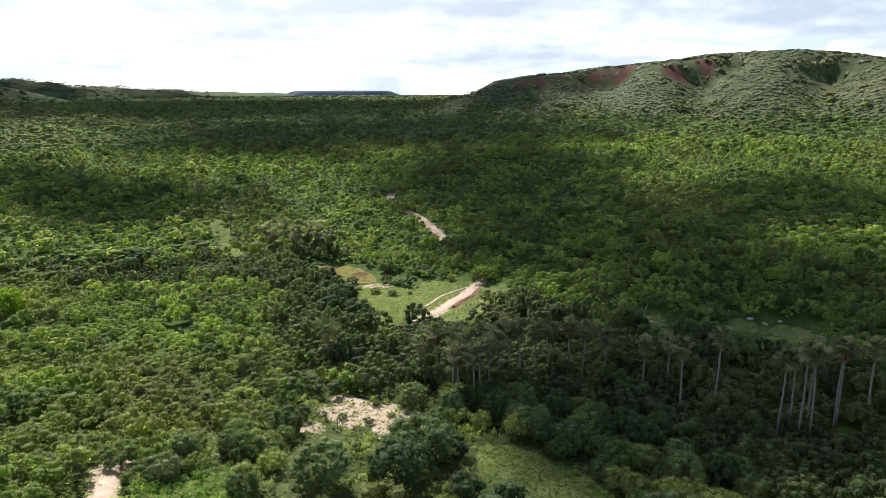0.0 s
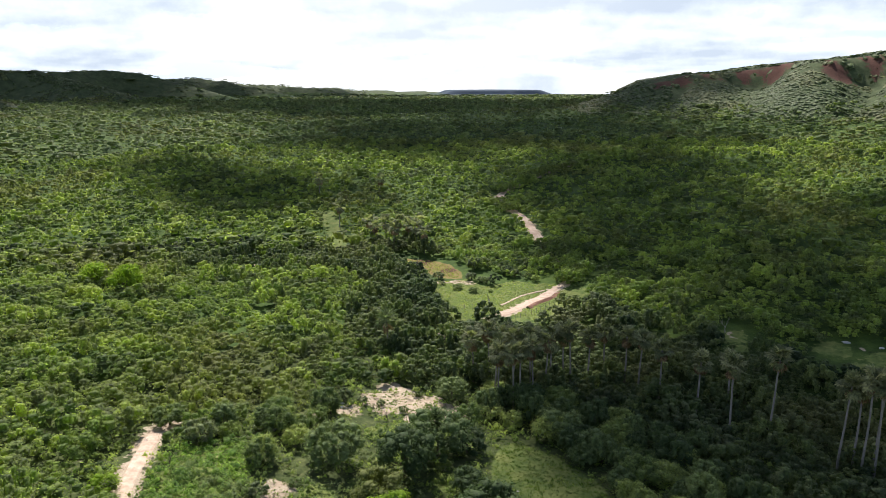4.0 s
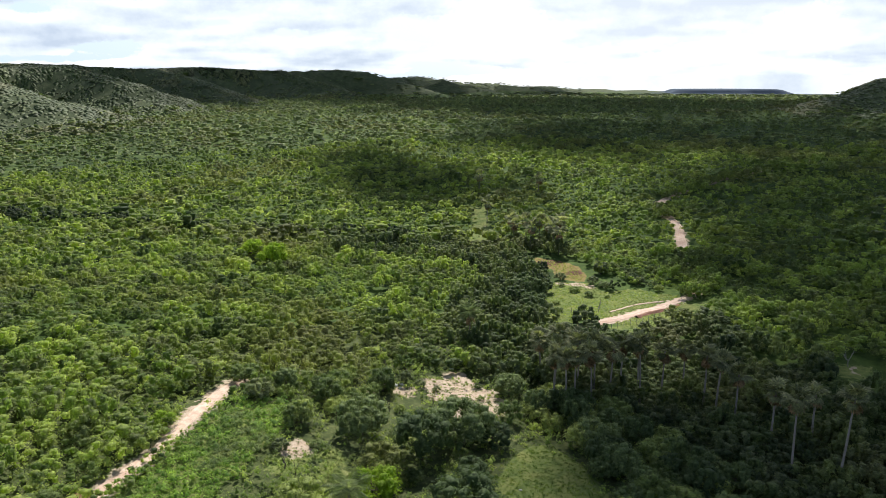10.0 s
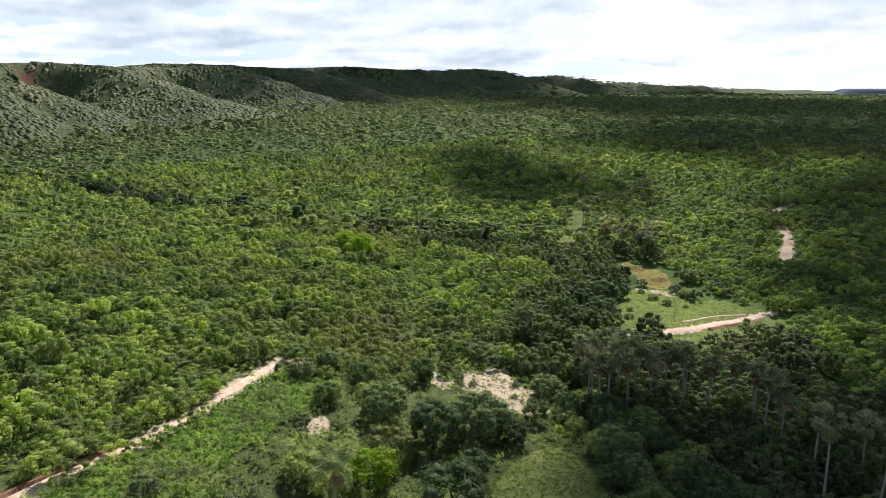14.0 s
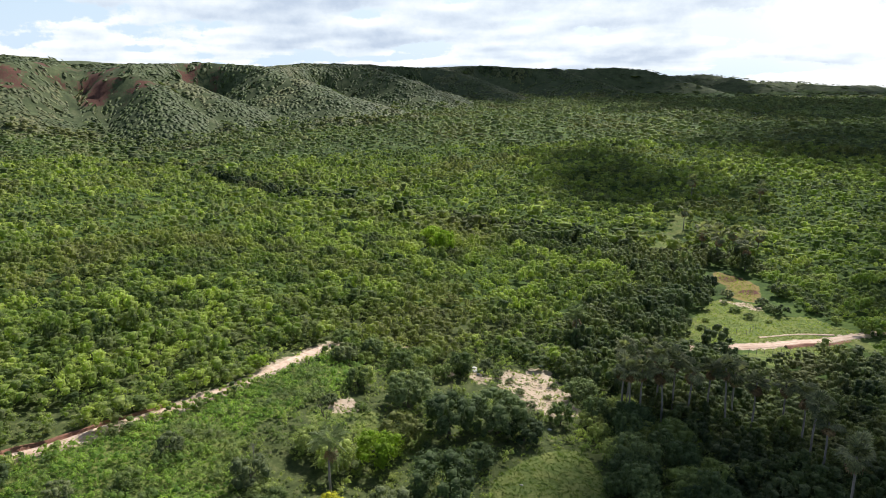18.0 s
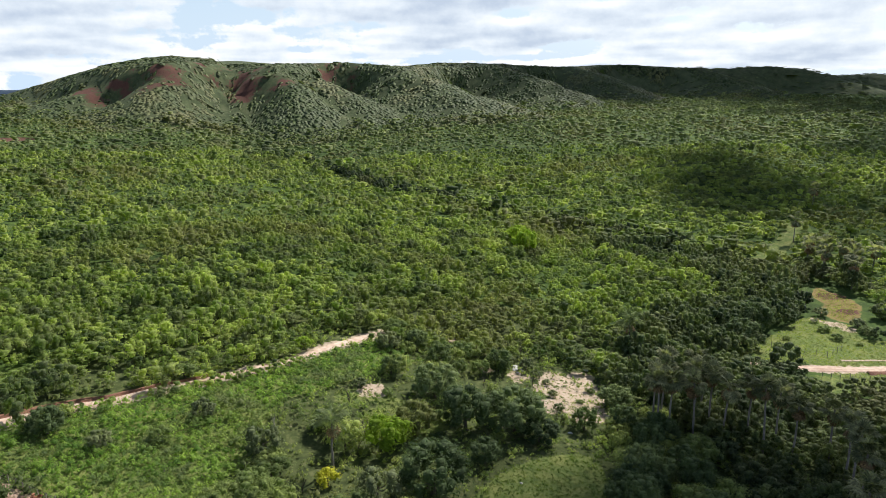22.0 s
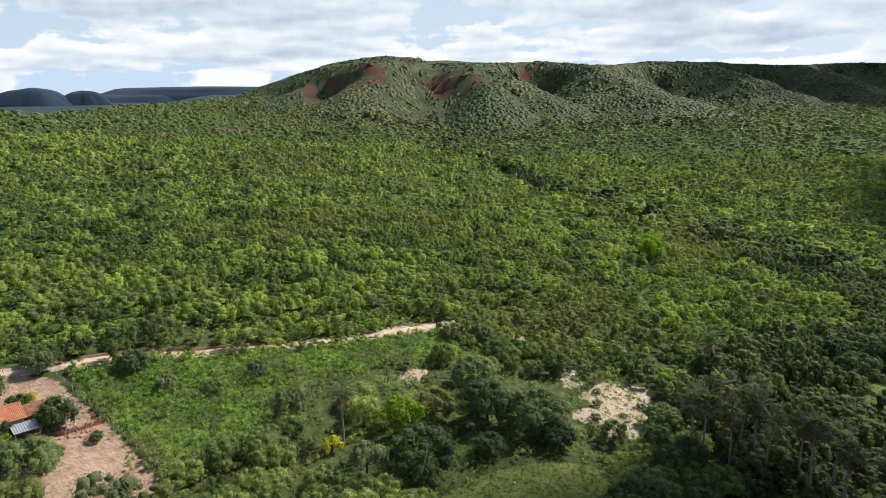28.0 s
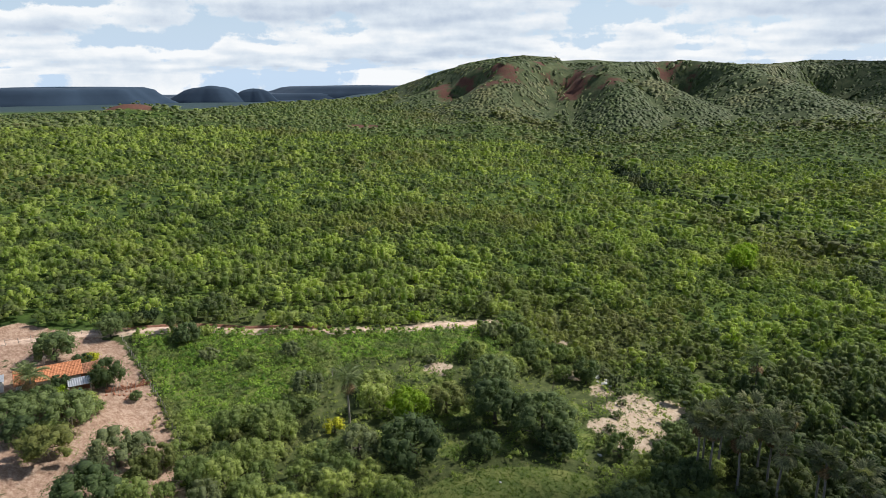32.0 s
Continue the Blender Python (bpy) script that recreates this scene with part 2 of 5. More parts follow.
RED_BANK = plain_material("red_earth", (0.10, 0.040, 0.024), (0.27, 0.13, 0.08), 1.8, 0.95, 0.7, depth=0.08)
FEATHER = leaf_material("feather_frond", (0.125, 0.160, 0.080), (0.195, 0.235, 0.115), (0.28, 0.315, 0.165), 0.4)
STONE = plain_material("pale_stone", (0.36, 0.35, 0.33), (0.62, 0.60, 0.57), 3.0, 0.9, 0.6)
WIRE = plain_material("fence_wire", (0.18, 0.17, 0.16), (0.30, 0.29, 0.28), 9.0, 0.5, 0.1, metal=0.8)
WHITE_WASH = plain_material("white_wash", (0.62, 0.60, 0.56), (0.80, 0.78, 0.74), 1.6, 0.9, 0.3)
WALL = plain_material("lime_wash", (0.50, 0.44, 0.37), (0.72, 0.67, 0.58), 1.4, 0.9, 0.3)
ADOBE = plain_material("red_adobe", (0.20, 0.075, 0.042), (0.38, 0.17, 0.10), 2.2, 0.95, 0.6)
PLANK = plain_material("brown_plank", (0.10, 0.06, 0.035), (0.20, 0.125, 0.075), 5.0, 0.7, 0.4, stretch=(4, 4, 0.4))
TILE = plain_material("clay_tile", (0.27, 0.095, 0.042), (0.56, 0.24, 0.11), 1.7, 0.85, 0.4)
TILE_OLD = plain_material("old_clay_tile", (0.16, 0.070, 0.040), (0.34, 0.16, 0.085), 1.5, 0.9, 0.4)
SHEET = plain_material("zinc_sheet", (0.36, 0.37, 0.38), (0.58, 0.59, 0.60), 2.0, 0.45, 0.15, metal=0.6)
BLUE = plain_material("blue_plastic", (0.035, 0.14, 0.36), (0.06, 0.22, 0.50), 2.0, 0.4, 0.05)
WHITE = plain_material("white_enamel", (0.72, 0.72, 0.72), (0.82, 0.82, 0.81), 2.0, 0.4, 0.05)
# blue of the air before the far hills, mixed into their base colour
HAZE_BLUE = plain_material("haze_blue", (0.014, 0.032, 0.058), (0.023, 0.045, 0.076), 0.012, 1.0, 0.3, depth=3.0)
# ---- ground form ----
CREEK = ((170, -60), (90, 10), (40, 52), (-4, 72), (-30, 112), (-62, 150), (-104, 137), (-230, 106), (-425, 52), (-620, 50))
CREEK_WOOD = ((-101, 152), (-134, 143), (-188, 123), (-234, 103), (-256, 81), (-288, 73), (-380, 66), (-477, 62))


def fade(a, b, v):
    u = np.clip((v - a) / (b - a), 0, 1)
    return u * u * (3 - 2 * u)


def hash2(ix, iy):
    n = np.sin(ix * 127.1 + iy * 311.7) * 43758.5453
    return n - np.floor(n)


def smooth_noise(x, y):
    ix, iy = np.floor(x), np.floor(y)
    fx, fy = x - ix, y - iy
    fx, fy = fx * fx * (3 - 2 * fx), fy * fy * (3 - 2 * fy)
    a = hash2(ix, iy) * (1 - fx) + hash2(ix + 1, iy) * fx
    b = hash2(ix, iy + 1) * (1 - fx) + hash2(ix + 1, iy + 1) * fx
    return (a * (1 - fy) + b * fy) * 2 - 1


def fractal(x, y, octaves=4):
    total, gain = 0.0, 1.0
    for k in range(octaves):
        total = total + gain * smooth_noise(x * 2 ** k + 17.3 * k, y * 2 ** k - 9.1 * k)
        gain *= 0.5
    return total


def line_distance(x, y, line):
    """Distance to a line of points, and on which side of it (+ to its right)."""
    best, side = np.full(np.shape(x), 1e9), np.zeros(np.shape(x))
    for (ax, ay), (bx, by) in zip(line[:-1], line[1:]):
        dx, dy = bx - ax, by - ay
        u = np.clip(((x - ax) * dx + (y - ay) * dy) / (dx * dx + dy * dy), 0, 1)
        d = np.hypot(x - ax - u * dx, y - ay - u * dy)
        s = np.sign(dy * (x - ax) - dx * (y - ay))
        side = np.where(d < best - 1e-6, s, side)
        best = np.minimum(best, d)
    return best, side


def rim_distance(x, y, rim):
    """Distance from a closed outline, negative inside."""
    d, _ = line_distance(x, y, list(rim) + [rim[0]])
    inside = np.zeros(np.shape(x), bool)
    for (ax, ay), (bx, by) in zip(rim, list(rim[1:]) + [rim[0]]):
        cross = (ay > y) != (by > y)
        inside ^= cross & (x < (bx - ax) * (y - ay) / (by - ay + 1e-9) + ax)
    return np.where(inside, -d, d)


# plateau edges of the two table hills, and the spurs that run down from them (from, to, height at the start and the end)
RIM_EAST = ((40, 775), (45, 665), (100, 645), (150, 665), (200, 615), (270, 630), (310, 575), (370, 555), (430, 485), (620, 355), (1500, 500), (1400, 1900), (420, 1555), (110, 955))
RIM_WEST = ((-915, -185), (-795, -105), (-725, -60), (-685, -20), (-730, 20), (-770, 40), (-730, 77), (-685, 89), (-730, 120), (-785, 165), (-765, 210), (-705, 247), (-775, 315), (-830, 330), (-790, 415), (-905, 505),
            (-895, 605), (-965, 745), (-895, 865), (-965, 995), (-905, 1135), (-965, 1285), (-1010, 1600), (-950, 2200), (-760, 3000), (-3200, 3000), (-3200, 400), (-1700, -250))
SPURS_EAST = (((60, 655), (-25, 615), 0.95, 0.1), ((110, 655), (85, 555), 0.9, 0.15), ((190, 625), (150, 510), 0.97, 0.1), ((290, 600), (225, 460), 0.97, 0.1), ((380, 545), (300, 395), 0.97, 0.1), ((450, 475), (380, 340), 0.97, 0.1))
SPURS_WEST = (((-692, 92), (-560, 112), 0.96, 0.10), ((-705, 112), (-588, 205), 0.92, 0.08), ((-690, 84), (-640, 48), 0.88, 0.15), ((-695, -10), (-585, -50), 0.92, 0.1), ((-755, -65), (-655, -165), 0.8, 0.1), ((-710, 243), (-545, 320), 0.98, 0.1), ((-795, 185), (-655, 200), 0.30, 0.06), ((-790, 415), (-615, 465), 0.97, 0.1),
              ((-895, 605), (-695, 635), 0.97, 0.1), ((-895, 865), (-715, 890), 0.97, 0.1), ((-905, 1135), (-715, 1165), 0.97, 0.1), ((-905, 1435), (-735, 1485), 0.97, 0.1), ((-895, 1735), (-695, 1785), 0.97, 0.1))


def hills(x, y):
    """How high the table hills stand over the plain, and where their slopes are bare cliff."""
    up, scarp = np.zeros(np.shape(x)), np.zeros(np.shape(x))
    for rim, spurs, reach in ((RIM_EAST, SPURS_EAST, 95.0), (RIM_WEST, SPURS_WEST, 105.0)):
        rough = 7 * fractal(x / 60 + 0.4, y / 60, 2) + 13 * np.abs(smooth_noise(x / 27 + 8.2, y / 27)) + 5 * np.abs(smooth_noise(x / 11, y / 11 + 3.1)) - 6
        d = rim_distance(x, y, rim)
        d = d + rough * fade(0, 25, d)
        v = 1 - np.clip(d / reach, 0, 1)
        face = 0.60 * v ** 1.3 + 0.40 * fade(0.62, 0.98, v)
        for (ax, ay), (bx, by), h0, h1 in spurs:
            dx, dy = bx - ax, by - ay
            u = np.clip(((x - ax) * dx + (y - ay) * dy) / (dx * dx + dy * dy), 0, 1)
            off = np.maximum(np.hypot(x - ax - u * dx, y - ay - u * dy) + 0.7 * rough, 0)
            crest = h0 + (h1 - h0) * (0.55 * u + 0.45 * u * u)
            flank = np.sqrt(off * off + 12 ** 2) - 12
            face = np.maximum(face, crest * np.exp(-(flank / 46.0) ** 1.3))
        foot = 0.16 * (1 - np.clip(d / (reach * 3.0), 0, 1)) ** 2
        face = np.maximum(face, 0) * (1 - 0.16) + foot
        if rim is RIM_EAST:
            top = 42 + 9 * fade(90, 300, x) - 8 * fade(100, 20, x) - 5 * fade(190, 110, x) + 6 * np.exp(-((x - 300) / 55) ** 2) - 3 * fade(330, 380, x)
        else:
            top = 62 * np.clip((y + 330) / 330, 0.05, 1) ** 0.8 + 3 * np.sin(x / 90.0 + y / 60.0) - 20 * fade(1700, 3000, y)
            top = top + 3 * np.exp(-((y + 40) / 70) ** 2) + 2 - 9 * fade(300, 620, y) - 4 * fade(700, 1100, y) - 14 * fade(1100, 1450, y) - 13 * fade(1500, 1900, y)
            top = top + np.interp(y, (-220, -140, -80, 0, 100, 200, 250, 360, 420, 520, 650, 1000, 1150, 1470, 2600), (-8, -7, 2, 4, 10, 6, -2, -2, 6, 9, 4, 7, 6, 13, 12))
        up = np.maximum(up, face * top)
        scarp = np.maximum(scarp, fade(0.55, 0.72, v) * fade(1.0, 0.93, v))
    return up, scarp


def ground_height(x, y):
    x, y = np.asarray(x, float), np.asarray(y, float)
    d, side = line_distance(x, y, CREEK)
    north = -5 + 62 * (1 - np.exp(-d / 700))
    south = -5 + 58 * (1 - np.exp(-d / 680))
    z = np.where(side > 0, north, south)
    west = np.where(side > 0, 0, 2.3 * fade(-8, -32, x) * fade(25, 0, y) * (1 - 0.6 * fade(-25, -60, y)) + 8 * fade(-90, -420, x))
    z = z + west
    r = np.hypot(x, y)
    z = z - 0.035 * np.maximum(r - 640, 0) * (1 - 0.27 * fade(1200, 4500, r))
    low = fade(-60, -420, y - 0.25 * (x + 500)) * fade(200, -300, x)
    z = z - low * 46 * fade(600, 1500, r)
    z = z + 1.0 * fractal(x / 60, y / 60, 3) * fade(60, 200, r) + 0.35 * fractal(x / 17, y / 17, 2)
    z = z - 16 * fade(-230, -430, y) * fade(-250, -420, x)
    knoll = 16.5 * np.exp(-((x + 446) ** 2 + (y + 320) ** 2) / 42 ** 2)
    shoulder = 9 * np.exp(-((x + 760) / 220) ** 2 - ((y + 290) / 110) ** 2)
    dip = 4 * np.exp(-((x + 505) / 70) ** 2 - ((y + 262) / 45) ** 2)
    return z + hills(x, y)[0] + knoll + shoulder - dip
# ---- end ground form ----

# ---- how the land is covered ----
TRACK_WEST = ((-14, -108), (-18, -97), (-21.5, -90), (-27, -78), (-31, -67), (-35, -56.5), (-36, -45), (-38.5, -29), (-41, -20), (-46, -10.5), (-50, -1.5), (-53, 6), (-54, 11))
TRACK_EAST = ((-24, 77), (-20, 85.6), (-13, 95), (-7.3, 101.8), (-5.2, 105.7), (-3.2, 110.2), (0.5, 115.5), (2.4, 121.5), (5.3, 126.2), (8.5, 135), (6, 149), (-2, 165), (-7.6, 177.7), (-11.4, 190), (-15.6, 206), (-21, 218), (-36, 248), (-36, 262), (-20, 310), (19, 383), (60, 460))
TRACK_SIDE = ((-11, 107), (-9, 110.6), (-7.2, 116), (-5.5, 119.1), (-1.1, 121.4), (1.5, 123.6))
YARD = ((-28, -100), (-24, -73), (-14, -62.5), (-8.5, -57.5), (4, -47), (15.5, -38.3), (24, -33), (36, -52), (14, -85), (0, -115))
MEADOW_EAST = ((-29, 99), (-32, 110), (-37, 122.5), (-37, 128), (-27, 131), (-19, 125), (-15, 128), (-11, 132), (-3, 129), (4, 128.6), (6.5, 124), (5.3, 115), (4.2, 99.5), (0.7, 95.7), (-4.8, 98), (-9.5, 100.5), (-16, 98.3), (-17, 95), (-19, 89), (-26.7, 95.5))
BOG = ((-56.6, 154), (-50, 153), (-44.6, 152.6), (-36.6, 148.5), (-30.3, 139.7), (-27.8, 132), (-33.7, 132), (-38.5, 134), (-43.8, 142), (-50, 144))
LAWN = ((5, 6.5), (8, 2), (13, -3), (20, -2), (24, 8), (19, 18), (12, 24), (5, 26.5), (2.5, 24), (2.2, 17), (3, 11))
SCRUB_FIELD = ((-29, -64), (-33, -54), (-34, -44), (-36.5, -29), (-39, -19), (-43.5, -10), (-46, 2), (-36, 10), (-30, -8), (-25, -22), (-10, -30), (8, -42), (-8, -55.5), (-22, -69))
GLADE = ((-114, 206), (-107, 196), (-99, 184), (-91, 168), (-86, 152), (-80, 152), (-83, 166), (-89, 180), (-98, 196), (-107, 211))
SAND_SPOTS = ((-24.5, 36, 3.6), (-20.5, 40, 4.0), (-15, 37, 4.2), (-10.5, 33, 3.4), (-13.5, 29, 3.2), (-26, -4, 2.7), (-21, 31.5, 2.6), (-104, 136, 5.5), (-100, 140, 4.0), (-28, 29.5, 2.6), (-24.3, 43, 2.8), (-8, 36, 2.8), (-18, 34, 3.0), (-29.3, 128.4, 2.3), (-34, 127.7, 1.8), (-24.7, 127.8, 1.9), (-51, 139, 2.2), (-20.2, 85.6, 2.4), (49.5, 92, 0.8), (50.2, 89, 0.7), (78, 87, 0.9), (-33, 24, 1.6), (-50, 22, 1.8))
RED_SPOTS = ((-438, -322, 17.0), (-440, -340, 13.0), (-439, -305, 12.0), (-494, -136, 13.0), (-500, -128, 12.0), (-47, 149, 4.0), (-35, 141, 3.0), (9, 139, 3.0), (-19.5, 83, 3.0))
RED_FACES = ((-709, -85, 24.0), (-690, -60, 20.0), (-660, -36, 24.0), (-672, -14, 22.0), (-730, 18, 24.0), (-745, 52, 24.0), (-700, 66, 26.0), (-672, 62, 22.0), (-648, 92, 18.0), (-778, 175, 24.0), (-760, 200, 18.0), (62, 655, 22.0), (84, 645, 18.0), (105, 640, 18.0), (141, 655, 20.0), (165, 640, 16.0), (200, 607, 20.0), (230, 618, 18.0), (310, 522, 12.0))
PALE_GRASS = ((-14, 3, 4.0), (-17, -6, 3.0), (-3, 9, 3.5), (0, 1, 3.0), (-14, 14, 3.5), (72, 86, 5.0), (82, 80, 6.0), (76, 75, 5.0), (50, 90, 4.5), (51, 82, 3.5), (2, 101, 6.0), (7, 110, 6.0), (11, 120, 5.0), (-3, 93, 5.0), (-4, 22, 3.0), (-10, 1, 3.5), (-18, 22, 4.0), (-29, 30, 4.0), (22, 33, 2.0), (-9, 24, 4.0), (-24, -8, 4.0), (-20, -2, 3.0))


def spots(x, y, places, soft=0.62):
    v = np.zeros(np.shape(x))
    for cx, cy, r in places:
        v = np.maximum(v, fade(1 + soft, 1 - soft, np.hypot(x - cx, y - cy) / r))
    return v


def land_cover(x, y):
    r = np.hypot(x, y)
    grass = np.maximum(fade(1.5, -1.5, rim_distance(x, y, MEADOW_EAST)), fade(1.2, -1.2, rim_distance(x, y, LAWN)))
    grass = np.maximum(grass, fade(2.5, -2.0, rim_distance(x, y, GLADE)))
    grass = np.maximum(grass, fade(1.5, -1.5, rim_distance(x, y, BOG)))
    grass = np.maximum(grass, 0.8 * fade(2, -2, rim_distance(x, y, SCRUB_FIELD)))
    grass = np.maximum(grass, 0.75 * spots(x, y, PALE_GRASS))
    sand = spots(x, y, SAND_SPOTS)
    soil = fade(1.0, -1.0, rim_distance(x, y, YARD)) * (0.8 + 0.3 * smooth_noise(x / 6, y / 6))
    for line in (TRACK_WEST, TRACK_EAST):
        sand = np.maximum(sand, 0.75 * fade(3.2, 1.6, line_distance(x, y, line)[0]))
    _, scarp = hills(x, y)
    red = spots(x, y, RED_SPOTS) * 0.9
    up, _ = hills(x, y)
    patchy = 0.62 + 0.65 * fractal(x / 11 + 3.7, y / 11, 4)
    red = np.maximum(np.maximum(red, spots(x, y, RED_FACES, 0.9) * patchy * fade(6, 18, up)), 0.12 * fade(2, -2, rim_distance(x, y, BOG)))
    # far is no cover: it sets how much haze colour the ground takes
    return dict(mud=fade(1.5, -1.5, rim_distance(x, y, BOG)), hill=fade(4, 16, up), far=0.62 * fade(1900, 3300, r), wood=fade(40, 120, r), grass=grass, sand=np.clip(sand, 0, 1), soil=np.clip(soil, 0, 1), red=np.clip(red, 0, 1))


def open_land(x, y, reach=0.0):
    """Where no tree stands."""
    free = rim_distance(x, y, MEADOW_EAST) < reach * 0.5
    for rim in (LAWN, YARD, SCRUB_FIELD, GLADE, BOG):
        free |= rim_distance(x, y, rim) < reach * 0.6
    for cx, cy, r in SAND_SPOTS + RED_SPOTS[5:] + PALE_GRASS[5:14]:
        free |= np.hypot(x - cx, y - cy) < r * 0.9 + reach * 0.4
    for cx, cy, r in SAND_SPOTS[:7]:
        free |= np.hypot(x - cx - 1.2, y - cy + 1.5) < r * 1.05 + reach * 0.5
    free |= line_distance(x, y, TRACK_WEST)[0] < np.select([y < -11, y < 8], [0.9, 1.9], 0.2) + reach * 0.4
    free |= line_distance(x, y, TRACK_EAST)[0] < np.select([y < 92, y < 125, y < 172, y < 220, y < 240, y < 257], [0.6, 2.8, 0.2, 3.4, 0.2, 1.6], 0.2) + reach * 0.3
    free |= line_distance(x, y, TRACK_SIDE)[0] < 1.5
    free |= (np.hypot((x - 77) / 13, (y - 79) / 11) < 1) | (np.hypot((x - 50) / 5, (y - 88) / 12) < 1)
    free |= np.hypot((x + 29) / 14, (y - 133) / 8) < 1
    free |= rim_distance(x, y, BOG) < 4.0
    return free


# ---- mesh helpers ----
def mesh_of(name, verts, faces, mat, tone=None, smooth=False):
    """A mesh from arrays of vertices and of faces with equal numbers of corners."""
    verts, faces = np.asarray(verts, np.float32), np.asarray(faces, np.int32)
    me = bpy.data.meshes.new(name)
    me.vertices.add(len(verts))
    me.vertices.foreach_set("co", verts.ravel())
    k = faces.shape[1]
    me.loops.add(faces.size)
    me.loops.foreach_set("vertex_index", faces.ravel())
    me.polygons.add(len(faces))
    me.polygons.foreach_set("loop_start", np.arange(0, faces.size, k, dtype=np.int32))
    me.polygons.foreach_set("use_smooth", np.full(len(faces), smooth))
    me.update(calc_edges=True)
    if tone is not None:
        me.attributes.new("tone", "FLOAT", "POINT").data.foreach_set("value", np.asarray(tone, np.float32))
    for one in mat if isinstance(mat, (list, tuple)) else (mat,):
        me.materials.append(one)
    return me


def part(name, bm, mat, parent, label=""):
    me = bpy.data.meshes.new(name)
    bm.to_mesh(me)
    bm.free()
    me.materials.append(mat)
    ob = new(name, me)
    ob.parent = parent
    return tagged(ob, label)


def under(name, me, parent, label="", m=None):
    ob = new(name, me)
    ob.parent = parent
    if m is not None:
        ob.matrix_basis = m
    return tagged(ob, label)


def box(bm, size, m=None, bevel=0.0):
    made = bmesh.ops.create_cube(bm, size=1.0, matrix=(m or Matrix()) @ Matrix.Diagonal((*size, 1)))
    if bevel:
        edges = {e for v in made["verts"] for e in v.link_edges}
        bmesh.ops.bevel(bm, geom=list(edges), offset=bevel, segments=1, affect="EDGES")
    return bm


def tube(points, radii, sides=7, verts=None, quads=None):
    """Adds a tapering tube along points to lists of vertices and quads."""
    verts, quads = ([], []) if verts is None else (verts, quads)
    base, n = len(verts), len(points)
    for k, (p, r) in enumerate(zip(points, radii)):
        p = Vector(p)
        a = Vector(points[min(k + 1, n - 1)]) - Vector(points[max(k - 1, 0)])
        a.normalize()
        u = a.cross(Vector((0.3, 1, 0.1))).normalized()
        v = a.cross(u)
        for s in range(sides):
            w = 2 * math.pi * s / sides
            verts.append(tuple(p + r * (math.cos(w) * u + math.sin(w) * v)))
    for k in range(n - 1):
        for s in range(sides):
            q = (s + 1) % sides
            quads.append((base + k * sides + s, base + k * sides + q, base + (k + 1) * sides + q, base + (k + 1) * sides + s))
    return verts, quads


def sprays(rng, centres, out, size, lift=0.35):
    """Folded, pointed leaf sprays, one at each centre, facing roughly out and up."""
    n = len(centres)
    normal = out + rng.normal(0, 0.45, (n, 3)) + np.array((0, 0, lift))
    normal /= np.linalg.norm(normal, axis=1, keepdims=True) + 1e-9
    along = np.cross(normal, rng.normal(0, 1, (n, 3)))
    along /= np.linalg.norm(along, axis=1, keepdims=True) + 1e-9
    across = np.cross(normal, along)
    s = size * rng.uniform(0.65, 1.35, (n, 1))
    droop = normal * s * rng.uniform(-0.1, 0.28, (n, 1))
    v = np.stack([centres - along * s * 0.6, centres + across * s * 0.5 - droop, centres + along * s * 0.75, centres - across * s * 0.5 - droop], 1)
    return v.reshape(-1, 3), np.arange(4 * n).reshape(-1, 4)


def ball(rng, rings, sides, radius=(1, 1, 1), rough=0.15, low=-0.5):
    """A lumpy closed dome of quads and its vertices."""
    v, f = [], []
    for k in range(rings):
        a = low * math.pi / 2 + (1 - low) * math.pi / 2 * k / (rings - 0.35)
        for s in range(sides):
            w = 2 * math.pi * (s + 0.5 * (k % 2)) / sides
            j = 1 + rng.uniform(-rough, rough)
            v.append((math.cos(a) * math.cos(w) * j * radius[0], math.cos(a) * math.sin(w) * j * radius[1], math.sin(a) * j * radius[2]))
    for k in range(rings - 1):
        for s in range(sides):
            q = (s + 1) % sides
            f.append((k * sides + s, k * sides + q, (k + 1) * sides + q, (k + 1) * sides + s))
    top = len(v)
    v.append((0, 0, radius[2] * (1 + rng.uniform(-rough, rough))))
    last = (rings - 1) * sides
    for s in range(0, sides, 1):
        f.append((last + s, last + (s + 1) % sides, top, top))
    return np.array(v), f


